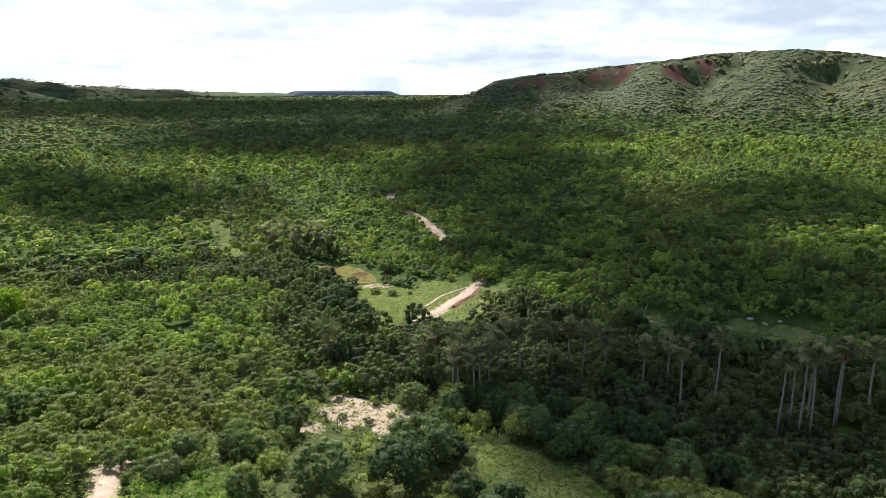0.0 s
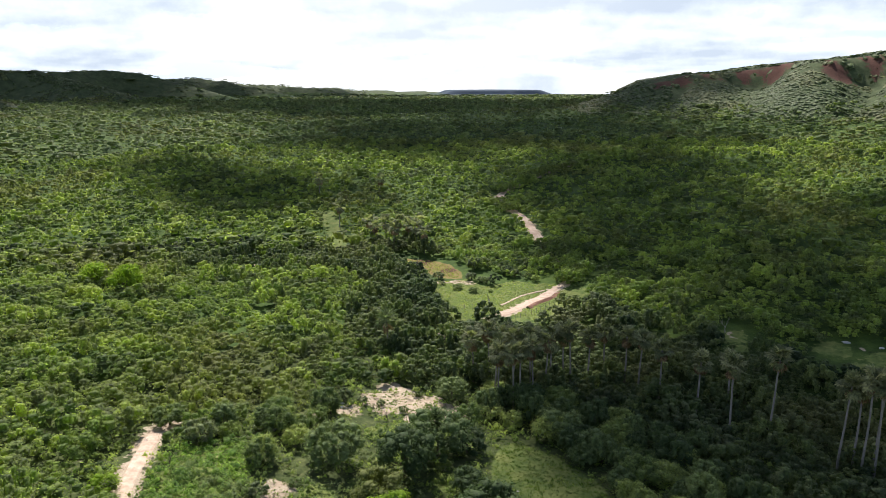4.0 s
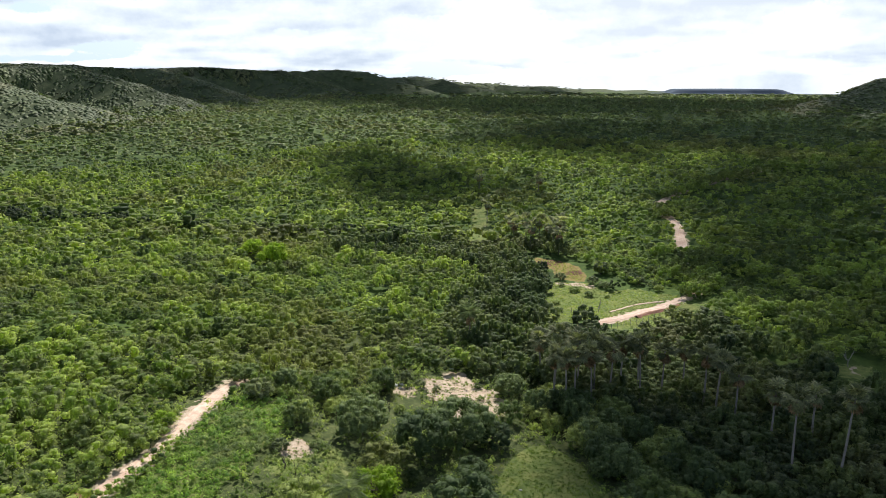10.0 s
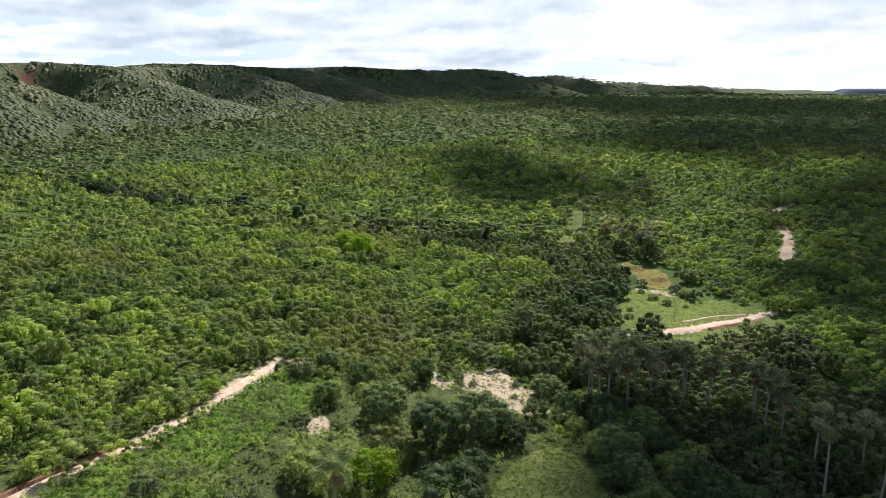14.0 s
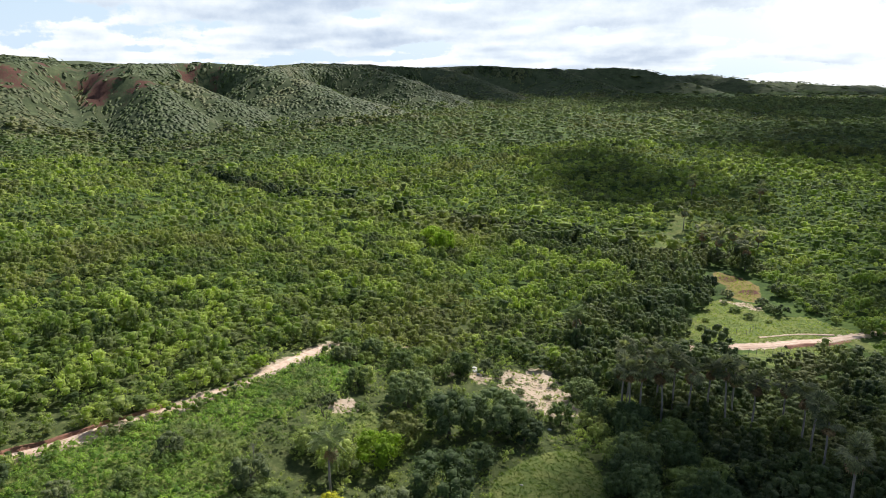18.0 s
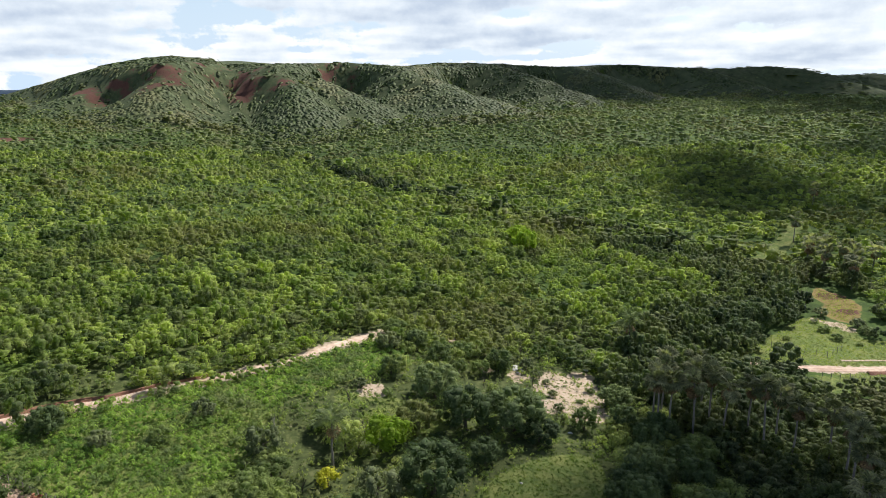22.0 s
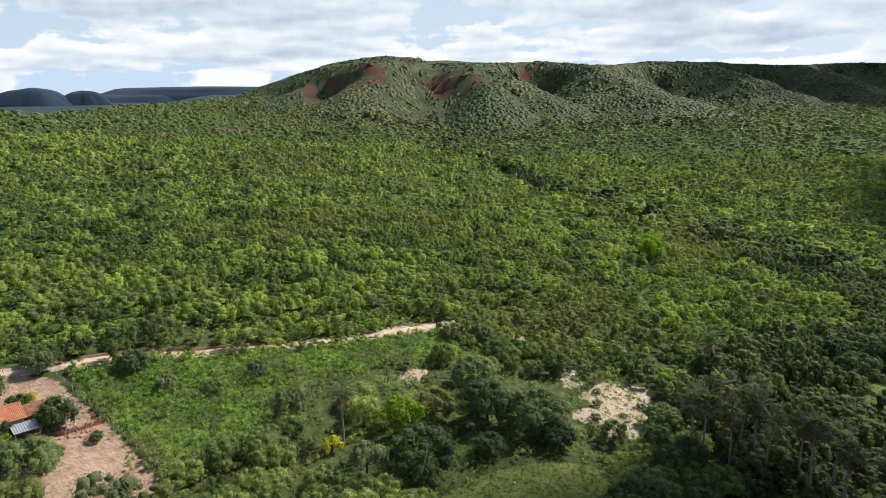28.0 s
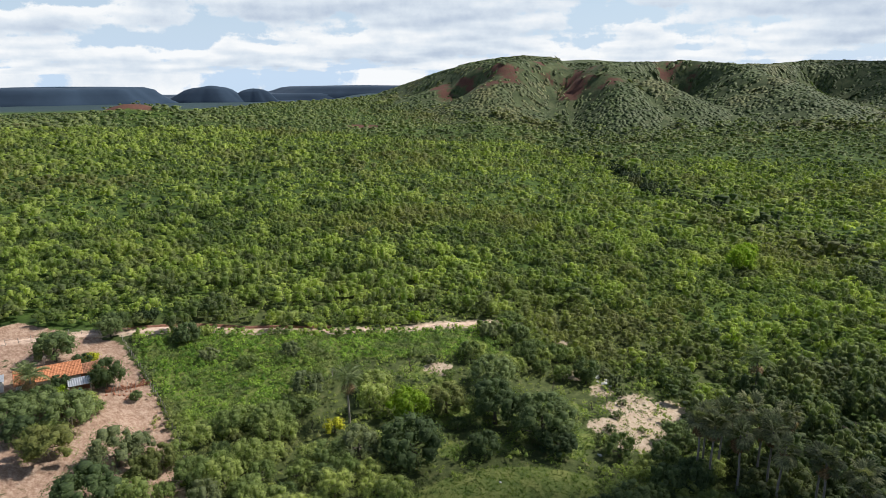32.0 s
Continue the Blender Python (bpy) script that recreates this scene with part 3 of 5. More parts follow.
# ---- the ground: one sheet to the horizon ----
def build_ground():
    radii = [0.0]
    while radii[-1] < 4850:
        r = radii[-1]
        radii.append(r + (1.15 if r < 115 else r * 0.0125 if r < 420 else r * 0.0115 if r < 1150 else r * 0.03))
    radii = np.array(radii)
    sides = 450
    w = np.linspace(0, 2 * np.pi, sides, endpoint=False)
    rr, ww = np.meshgrid(radii[1:], w, indexing="ij")
    x, y = (5 + rr * np.cos(ww)).ravel(), (12 + rr * np.sin(ww)).ravel()
    x, y = np.r_[x, 5.0], np.r_[y, 12.0]
    z = ground_height(x, y)
    n = len(radii) - 1
    i, j = np.meshgrid(np.arange(n - 1), np.arange(sides), indexing="ij")
    i, j = i.ravel(), j.ravel()
    q = (j + 1) % sides
    quads = np.stack([i * sides + j, (i + 1) * sides + j, (i + 1) * sides + q, i * sides + q], 1)
    tip = n * sides
    s = np.arange(0, sides, 2)
    fan = np.stack([np.full(len(s), tip), s, s + 1, (s + 2) % sides], 1)
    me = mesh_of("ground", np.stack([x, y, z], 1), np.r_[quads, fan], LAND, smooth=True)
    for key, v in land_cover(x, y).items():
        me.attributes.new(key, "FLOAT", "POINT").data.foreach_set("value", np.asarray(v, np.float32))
    tagged(new("ground", me), "rolling savanna land with grass, sand and red earth", "ground", kind="structure")


build_ground()


def build_track(name, line, width, label):
    """A sandy track with two wheel ruts and a crumbling red edge."""
    pts = []
    for (ax, ay), (bx, by) in zip(line[:-1], line[1:]):
        n = max(2, int(math.hypot(bx - ax, by - ay) / 1.2))
        pts += [(ax + (bx - ax) * k / n, ay + (by - ay) * k / n) for k in range(n)]
    p = np.array(pts)
    for _ in range(6):
        p[1:-1] = (p[:-2] + 2 * p[1:-1] + p[2:]) / 4
    d = np.gradient(p, axis=0)
    d /= np.linalg.norm(d, axis=1, keepdims=True)
    side = np.stack([-d[:, 1], d[:, 0]], 1)
    us = np.array([-1, -0.8, -0.58, -0.46, -0.3, 0, 0.3, 0.46, 0.58, 0.8, 1.0])
    dip = np.array([-0.12, 0.05, 0.02, -0.03, 0.03, 0.08, 0.03, -0.03, 0.02, 0.05, -0.12])
    s = np.arange(len(p)) * 1.2
    wide = width / 2 * (1 + 0.22 * smooth_noise(s / 7, s * 0 + 3.3))
    xy = p[:, None] + side[:, None] * us[None, :, None] * wide[:, None, None]
    z = ground_height(xy[..., 0], xy[..., 1]) + 0.10 + dip + 0.05 * smooth_noise(xy[..., 0] * 1.3, xy[..., 1] * 1.3)
    v = np.concatenate([xy, z[..., None]], 2)
    n, k = len(p), len(us)
    i, j = np.meshgrid(np.arange(n - 1), np.arange(k - 1), indexing="ij")
    i, j = i.ravel(), j.ravel()
    f = np.stack([i * k + j, i * k + j + 1, (i + 1) * k + j + 1, (i + 1) * k + j], 1)
    ob = new(name, mesh_of(name, v.reshape(-1, 3), f, SAND_ROAD, smooth=True))
    return tagged(ob, label, "road", kind="structure")


build_track("road", TRACK_WEST, 2.3, "pale sandy dirt track with wheel ruts through scrub")


def build_bank(line, off, height):
    """A low cut of red earth along one side of a track."""
    p = np.array([(a[0] + (b[0] - a[0]) * k / 12, a[1] + (b[1] - a[1]) * k / 12) for a, b in zip(line[:-1], line[1:]) for k in range(12)])
    for _ in range(8):
        p[1:-1] = (p[:-2] + 2 * p[1:-1] + p[2:]) / 4
    d = np.gradient(p, axis=0)
    d /= np.linalg.norm(d, axis=1, keepdims=True)
    side = np.stack([-d[:, 1], d[:, 0]], 1)
    s = np.arange(len(p))
    tall = height * np.clip(0.3 + 1.1 * smooth_noise(s / 7.0, s * 0 + 1.7), 0.0, 1.4)
    rows = []
    for u, h in ((0.0, 0.03), (0.25, 0.5), (0.45, 0.95), (0.9, 1.0), (1.8, -0.1)):
        q = p + side * (off + u + 0.3 * smooth_noise(s / 3.0, s * 0 + u)[:, None])
        rows.append(np.stack([q[:, 0], q[:, 1], ground_height(q[:, 0], q[:, 1]) + h * tall], 1))
    v, n, k = np.stack(rows, 1), len(p), 5
    i, j = np.meshgrid(np.arange(n - 1), np.arange(k - 1), indexing="ij")
    i, j = i.ravel(), j.ravel()
    f = np.stack([i * k + j, i * k + j + 1, (i + 1) * k + j + 1, (i + 1) * k + j], 1)
    tagged(new("bank", mesh_of("bank", v.reshape(-1, 3), f, RED_BANK)), "low crumbling bank of red earth beside the track", "bank", kind="structure")


build_bank(TRACK_WEST[3:8], 1.05, 0.5)
build_track("road", TRACK_SIDE, 0.9, "narrow white sandy wheel path across the meadow")
build_bank(TRACK_EAST[7:3:-1], 1.75, 0.6)
build_track("road", TRACK_EAST, 3.6, "winding pink sandy dirt road on the far bank")


# ---- woods ----
def valley_side(x, y, more=0.0):
    """The part of the land that opens out from the clearing, between the east bank and the homestead."""
    return (x < 10 + 0.61 * (y + 84) + more) & (y > 3 - 0.84 * (105 - x) - more) & ((y > -6) | (x < 38 + 0.2 * y + more))


def crop(rng, spacing, r0, r1, inside=True):
    """Uneven planting over a ring round the clearing."""
    k = np.arange(-r1, r1, spacing)
    x, y = np.meshgrid(k, k)
    x = x.ravel() + rng.uniform(-0.5, 0.5, x.size) * spacing
    y = y.ravel() + rng.uniform(-0.5, 0.5, y.size) * spacing
    r = np.hypot(x, y)
    keep = (r >= r0) & (r < r1) & (valley_side(x, y) == inside)
    return x[keep], y[keep]


def gallery(x, y):
    """1 in the dark wet wood along the creek, 0 in the dry scrub."""
    d, side = line_distance(x, y, CREEK)
    wide = 10 + 26 * fade(95, 60, np.hypot(x - 20, y - 60)) + 12 * fade(75, 45, np.hypot(x + 60, y - 140))
    v = fade(1.15, 0.75, (d + 7 * fractal(x / 25, y / 25, 2)) / wide)
    return v


def joined_woods(name, label, rng, forms, x, y, height, radius, tone, mat=LEAF_DRY, base=0.42, rise=0.54, lean=0.0):
    """Many trees that nobody could count, as one mesh."""
    z = ground_height(x, y)
    pick = rng.integers(0, len(forms), len(x))
    verts, faces, tones, at = [], [], [], 0
    turn = rng.uniform(0, 2 * np.pi, len(x))
    slope_x = lean * np.clip((ground_height(x + 1.5, y) - ground_height(x - 1.5, y)) / 3.0, -1.1, 1.1)
    slope_y = lean * np.clip((ground_height(x, y + 1.5) - ground_height(x, y - 1.5)) / 3.0, -1.1, 1.1)
    for k, (v, f) in enumerate(forms):
        m = np.nonzero(pick == k)[0]
        if not len(m):
            continue
        c, s = np.cos(turn[m])[:, None], np.sin(turn[m])[:, None]
        px, py = v[:, 0][None], v[:, 1][None]
        vx = (px * c - py * s) * radius[m][:, None] + x[m][:, None]
        vy = (px * s + py * c) * radius[m][:, None] + y[m][:, None]
        lift = height[m] * base
        vz = v[:, 2][None] * (height[m] * rise)[:, None] + (z[m] + lift)[:, None] + slope_x[m][:, None] * (vx - x[m][:, None]) + slope_y[m][:, None] * (vy - y[m][:, None])
        verts.append(np.stack([vx, vy, vz], 2).reshape(-1, 3))
        faces.append((f[None] + (np.arange(len(m)) * len(v))[:, None, None]).reshape(-1, f.shape[1]) + at)
        tones.append(np.repeat(tone[m], len(v)))
        at += len(m) * len(v)
    ob = new(name, mesh_of(name, np.concatenate(verts), np.concatenate(faces), mat, np.concatenate(tones), True))
    return tagged(ob, label, "trees", kind="stuff")


def tree_sizes(rng, x, y):
    g = gallery(x, y)
    big = fractal(x / 70, y / 70, 2)
    height = rng.uniform(3.0, 5.2, len(x)) * rng.choice((0.55, 0.8, 1.0, 1.0, 1.45), len(x)) + 0.8 * big + g * rng.uniform(0.8, 3.6, len(x))
    radius = height * rng.uniform(0.60, 0.98, len(x))
    tone = rng.uniform(0.05, 1.0, len(x)) ** 0.9 - 0.40 * g + 0.10 * big
    low = 1 - 0.45 * np.exp(-((x - 6) ** 2 + (y - 90) ** 2) / 16.0 ** 2) - 0.28 * np.exp(-((x - 14) ** 2 + (y - 50) ** 2) / 24.0 ** 2) - 0.28 * np.exp(-((x - 62) ** 2 + (y - 32) ** 2) / 26.0 ** 2)
    height, radius = height * low, radius * (0.4 + 0.6 * low)
    return height, radius, tone


def tri_cut(faces):
    out = []
    for a, b, c, d in faces:
        out.append((a, b, c))
        if d not in (a, b, c):
            out.append((a, c, d))
    return np.array(out)


def lumps(rng, count, rings, sides, flat=0.75, spread=0.64, size=0.36, core=0.72, rough=0.34):
    """Rounded leaf masses that make up a crown one metre in radius; gives vertices, triangles, centres and radii."""
    verts, tris, mid, radii, at = [], [], [], [], 0
    for k in range(count):
        h = -0.5 + 1.45 * (k + rng.uniform(0, 1)) / count
        w = k * 2.4 + rng.uniform(-0.7, 0.7)
        reach = spread * math.sqrt(max(0.05, 1 - (0.9 * h) ** 2)) * rng.uniform(0.7, 1.2)
        c = np.array((math.cos(w) * reach, math.sin(w) * reach, h * flat * 0.70))
        r = size * rng.uniform(0.7, 1.3)
        v, f = ball(rng, rings, sides, (r * core, r * core, r * core * 0.85), rough, -0.5)
        verts.append(v + c)
        tris.append(tri_cut(f) + at)
        at += len(v)
        mid.append(c)
        radii.append(r)
    return np.concatenate(verts), np.concatenate(tris), np.array(mid), np.array(radii)


def leafy_crown(rng, count, rings, sides, leaves, leaf, flat=0.75, spread=0.72, size=0.36, core=0.70, lift=0.75):
    """Leaf masses roughened with leaf sprays all over their upper sides."""
    v, f, mid, radii = lumps(rng, count, rings, sides, flat, spread, size, core)
    k = rng.integers(0, count, leaves)
    d = rng.normal(0, 1, (leaves, 3))
    d /= np.linalg.norm(d, axis=1, keepdims=True)
    d[:, 2] = np.abs(d[:, 2]) * 1.1 - 0.35
    p = mid[k] + d * radii[k][:, None] * np.array((1, 1, 0.85)) * rng.uniform(0.75, 1.2, (leaves, 1))
    sv, sf = sprays(rng, p, d, leaf, lift)
    sv = sv.reshape(-1, 4, 3)[:, :3].reshape(-1, 3)
    sf = np.arange(len(sv)).reshape(-1, 3)
    return np.concatenate([v, sv]), np.concatenate([f, sf + len(v)]), mid


def wood_forms(rng, count, masses, rings, sides, leaves, leaf, size=0.38):
    return [leafy_crown(rng, masses, rings, sides, leaves, leaf, size=size)[:2] for _ in range(count)]


def bush_forms(rng, count):
    """Low rounded bushes that sit on the ground."""
    forms = []
    for _ in range(count):
        v, f = ball(rng, 2, 5, (1, 1, 1), 0.32, 0.0)
        forms.append((v, tri_cut(f)))
    return forms


def plant_woods():
    rng = np.random.default_rng(5)
    x, y = crop(rng, 4.0, 47, 175)
    keep = ~open_land(x, y, 1.6)
    x, y = x[keep], y[keep]
    h, r, tone = tree_sizes(rng, x, y)
    r = np.minimum(r, rng.uniform(2.9, 4.6, len(x)))
    wet = gallery(x, y) > rng.uniform(0.25, 0.6, len(x))
    joined_woods("woodland", "dense green scrub woodland of small leafy trees", rng, wood_forms(rng, 16, 11, 2, 5, 300, 0.12, 0.33), x[~wet], y[~wet], h[~wet], r[~wet], tone[~wet])
    joined_woods("woodland", "dark green tall trees of the wet wood along the creek", rng, wood_forms(rng, 12, 18, 2, 5, 460, 0.095, 0.29), x[wet], y[wet], h[wet], r[wet], tone[wet] + 0.35, LEAF_WET, 0.42, 0.56)
    px, py = [], []
    for (ax, ay), (bx, by) in zip(TRACK_EAST[:-1], TRACK_EAST[1:]):
        n = int(math.hypot(bx - ax, by - ay) / 2.2)
        for k in range(n):
            cx, cy = ax + (bx - ax) * k / n, ay + (by - ay) * k / n
            if 128 < cy < 171 or 222 < cy < 244 or cy > 262:
                for side in (-1, 1):
                    px.append(cx + side * rng.uniform(1.0, 2.4))
                    py.append(cy + rng.uniform(-1, 1))
    x, y = np.array(px), np.array(py)
    h = rng.uniform(4.0, 6.0, len(x))
    joined_woods("woodland", "leafy trees closing over the sandy road", rng, wood_forms(rng, 6, 18, 2, 5, 150, 0.13, 0.25), x, y, h, h * rng.uniform(0.5, 0.7, len(x)), rng.uniform(0.1, 0.8, len(x)))
    px, py = [], []
    for (ax, ay), (bx, by) in zip(CREEK_WOOD, CREEK_WOOD[1:]):
        for u in np.linspace(0, 1, max(2, int(math.hypot(bx - ax, by - ay) / 1.5))):
            px.append(ax + (bx - ax) * u + rng.normal(0, 3.2))
            py.append(ay + (by - ay) * u + rng.normal(0, 3.2))
    x, y = np.array(px), np.array(py)
    x, y = x[~open_land(x, y, 0.8)], y[~open_land(x, y, 0.8)]
    h = rng.uniform(4.6, 7.4, len(x))
    joined_woods("woodland", "dark trees lining the creek across the plain", rng, wood_forms(rng, 6, 8, 2, 5, 110, 0.15, 0.33), x, y, h, h * rng.uniform(0.45, 0.62, len(x)), rng.uniform(-0.35, 0.35, len(x)), LEAF_WET, 0.42, 0.52)
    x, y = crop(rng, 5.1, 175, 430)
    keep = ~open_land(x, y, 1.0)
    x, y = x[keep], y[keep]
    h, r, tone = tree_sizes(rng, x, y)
    # tone raised a little here: the veil of distance put into leaf colour
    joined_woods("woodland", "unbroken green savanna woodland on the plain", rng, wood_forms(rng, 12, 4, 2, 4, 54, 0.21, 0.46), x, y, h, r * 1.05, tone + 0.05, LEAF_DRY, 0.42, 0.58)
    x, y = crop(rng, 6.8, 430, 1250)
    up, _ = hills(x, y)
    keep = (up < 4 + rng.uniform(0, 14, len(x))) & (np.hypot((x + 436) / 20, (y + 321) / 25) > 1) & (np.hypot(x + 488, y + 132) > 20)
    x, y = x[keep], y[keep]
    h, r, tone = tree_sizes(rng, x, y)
    # tones evened and raised further out, again painting haze into the leaves
    joined_woods("woodland", "distant green woodland on the plain, leaves greyed for haze", rng, wood_forms(rng, 10, 2, 2, 4, 14, 0.29, 0.66), x, y, h, r * 1.3, tone * 0.7 + 0.25, LEAF_HAZED, 0.42, 0.46)
    x, y = crop(rng, 3.5, 430, 1300)
    up, bare = hills(x, y)
    edge = np.minimum(rim_distance(x, y, RIM_EAST), rim_distance(x, y, RIM_WEST))
    keep = (up >= 5) & (edge > -45) & (rng.uniform(0, 1, len(x)) < 1 - 0.92 * np.maximum(0.4 * bare, spots(x, y, RED_FACES, 0.5)))
    x, y, edge = x[keep], y[keep], edge[keep]
    h = rng.uniform(1.0, 2.4, len(x)) * rng.choice((0.7, 1, 1.25), len(x))
    joined_woods("woodland", "low dark scrub covering the hillsides", rng, bush_forms(rng, 8), x, y, h, h * rng.uniform(1.0, 1.4, len(x)) + 1.0, rng.uniform(0.25, 0.8, len(x)), LEAF_HILL, -0.03, 0.22, 1.0)
    x, y = crop(rng, 6.5, 500, 1500)
    edge = np.minimum(rim_distance(x, y, RIM_EAST), rim_distance(x, y, RIM_WEST))
    keep = (edge <= -45) & (edge > -150)
    x, y = x[keep], y[keep]
    h, r, tone = tree_sizes(rng, x, y)
    joined_woods("woodland", "dark green woodland on the flat hilltops", rng, bush_forms(rng, 6), x, y, h * 0.6, r * 1.1, tone, LEAF_HILL, -0.05, 0.5, 1.0)
    x, y = crop(rng, 17.0, 1250, 2600)
    edge = np.minimum(rim_distance(x, y, RIM_EAST), rim_distance(x, y, RIM_WEST))
    x, y = x[edge > -120], y[edge > -120]
    h, r, tone = tree_sizes(rng, x, y)
    joined_woods("woodland", "dark woodland far down the valley, leaf colour greyed for haze", rng, wood_forms(rng, 6, 1, 2, 5, 4, 0.45, 0.9), x, y, h * (1 - 0.6 * fade(3, 10, hills(x, y)[0])), r * 2.2, tone - 0.2, LEAF_HAZED)
    x, y = crop(rng, 4.3, 8, 135, False)
    keep = ~open_land(x, y, 1.6)
    x, y = x[keep], y[keep]
    h, r, tone = tree_sizes(rng, x, y)
    joined_woods("woodland", "dense leafy scrub woodland round the homestead", rng, wood_forms(rng, 8, 5, 2, 5, 110, 0.2, 0.42), x, y, h, r, tone)
    x, y = crop(rng, 8.0, 135, 430, False)
    keep = ~open_land(x, y, 1.2)
    x, y = x[keep], y[keep]
    h, r, tone = tree_sizes(rng, x, y)
    joined_woods("woodland", "green woodland behind the clearing", rng, wood_forms(rng, 5, 1, 2, 5, 8, 0.5, 0.85), x, y, h, r * 1.4, tone)


plant_woods()


# ---- clouds over the land ----
def build_cloud(rng, x, y, wide, deep, turn, height=760.0):
    """A heaped cloud whose shade falls round (x, y)."""
    far = (height - 10) / SUN_WAY.z
    cx, cy = x + SUN_WAY.x * far, y + SUN_WAY.y * far
    verts, faces = [], []
    c, s = math.cos(radians(turn)), math.sin(radians(turn))
    for k in range(64):
        u, v = rng.normal(0, 0.46), rng.normal(0, 0.46)
        if u * u + v * v > 1.4:
            continue
        px, py = u * wide * 0.8, v * deep * 0.8
        size = (0.16 + 0.16 * rng.uniform()) * min(wide, deep)
        b, f = ball(rng, 4, 10, (size * 1.25, size * 1.25, size * 0.5), 0.14, -0.35)
        base = len(verts)
        verts += [(cx + (px + q[0]) * c - (py + q[1]) * s, cy + (px + q[0]) * s + (py + q[1]) * c, height + q[2]) for q in b]
        faces += [tuple(i + base for i in q[:3]) for q in f] + [(q[0] + base, q[2] + base, q[3] + base) for q in f if q[2] != q[3]]
    ob = new("cloud", mesh_of("cloud", verts, faces, CLOUD, smooth=True))
    return tagged(ob, "white heaped fair weather cloud drifting over the plain", "cloud", kind="structure")


def cloud_material():
    """White vapour that lets a part of the sun through."""
    m, t, bsdf, out = material("cloud_white")
    bsdf.inputs["Base Color"].default_value = (0.82, 0.82, 0.83, 1)
    bsdf.inputs["Roughness"].default_value = 1.0
    both = node(t, "ShaderNodeMixShader", Fac=0.73)
    t.links.new(bsdf.outputs[0], both.inputs[1])
    t.links.new(t.nodes.new("ShaderNodeBsdfTransparent").outputs[0], both.inputs[2])
    t.links.new(both.outputs[0], out.inputs[0])
    return m


CLOUD = cloud_material()
rng = np.random.default_rng(21)
for spot in ((94, 84, 78, 74, 0), (28, 41, 42, 40, 20), (52, 172, 74, 66, 0), (20, 280, 85, 105, 10), (150, 205, 70, 60, 0), (-225, 270, 165, 44, -22), (-168, 244, 92, 56, -16), (-50, 480, 200, 150, 0), (-150, 420, 110, 100, 0), (-330, 650, 260, 130, 10), (70, 632, 110, 80, 10), (-170, 760, 330, 280, 0), (-900, 800, 240, 240, 0), (-520, 860, 330, 280, 0), (-880, 1150, 340, 600, 0), (-620, 1900, 420, 560, 0), (-800, 500, 190, 190, 0)):
    build_cloud(rng, *spot)


# ---- single trees near the clearing ----
def tree_model(seed, label, leaf, height, radius, masses=16, leaves=420, size=0.085, lump=0.32, flat=0.75, bark=BARK, lean=0.0):
    """tree > trunk, crown"""
    rng = np.random.default_rng(seed)
    radius, height = radius * 1.2, height * 1.08
    v, tris, c = leafy_crown(rng, int(masses * 1.3), 2, 6, int(leaves * 1.15), size * 0.95, flat, 0.66, lump * 0.98, 0.56)
    lift = height * 0.44
    v = v * np.array((radius, radius, height * 0.60)) + np.array((lean, 0, lift))
    crown = mesh_of("crown", v, tris, leaf, smooth=True)
    girth = 0.028 * height + 0.04
    tv, tq = tube([(0, 0, -0.4), (0.05, 0.02, 0.3), (lean * 0.4, 0.1, lift * 0.5), (lean * 0.8, 0, lift * 0.95)], [girth * 1.5, girth * 1.1, girth * 0.85, girth * 0.5], 7)
    for k in range(6):
        tip = c[k * 3 % len(c)] * np.array((radius, radius, height * 0.60)) * 0.95 + np.array((lean, 0, lift))
        start = np.array((lean * 0.5, 0.08, lift * (0.5 + 0.06 * k)))
        mid = (start + tip) / 2 + np.array((0, 0, -0.12 * radius))
        tube([start, mid, tip], [girth * 0.5, girth * 0.32, girth * 0.12], 5, tv, tq)
    trunk = mesh_of("trunk", np.array(tv), np.array(tq), bark, smooth=True)
    ob = new("tree")
    tagged(ob, label, "tree", "trees round the clearing")
    under("trunk", trunk, ob)
    under("crown", crown, ob)
    return ob


MODELS = dict(
    scrub=[tree_model(100 + k, "small leafy savanna tree with a bright green rounded crown", LEAF_TREE, 4.4, 2.4, 17, 1400, 0.086, 0.36) for k in range(5)],
    dark=[tree_model(200 + k, "tall dark green broadleaf tree of the wet wood", LEAF_DARK, 7.2, 3.3, 30, 2300, 0.066, 0.34, 0.85) for k in range(4)],
    flat=[tree_model(300 + k, "spreading feathery green tree with a flat crown", LEAF_TREE, 5.0, 3.0, 24, 1900, 0.068, 0.34, 0.6) for k in range(3)],
    pale=[tree_model(400 + k, "greyish green airy tree with thin foliage", LEAF_PALE, 4.4, 2.3, 20, 1500, 0.07, 0.34) for k in range(2)],
    lime=[tree_model(500, "bright yellow-green tree with a loose crown", LEAF_LIME, 5.6, 2.9, 24, 1800, 0.07, 0.34)],
    bloom=[tree_model(600, "small tree covered in bright yellow blossom", FLOWER, 3.0, 1.5, 14, 800, 0.11, 0.32)],
    olive=[tree_model(650, "rounded olive-brown leafy tree with a dense crown", LEAF_OLIVE, 5.4, 3.2, 34, 2600, 0.056, 0.33, 0.85)],
    wide=[tree_model(700 + k, "great dark green spreading tree with dense foliage", LEAF_DARK, 8.0, 4.9, 60, 4600, 0.047, 0.25, 0.8) for k in range(2)],
)
for kind in MODELS.values():
    for ob in kind:
        ob.location = (0, 0, -300)


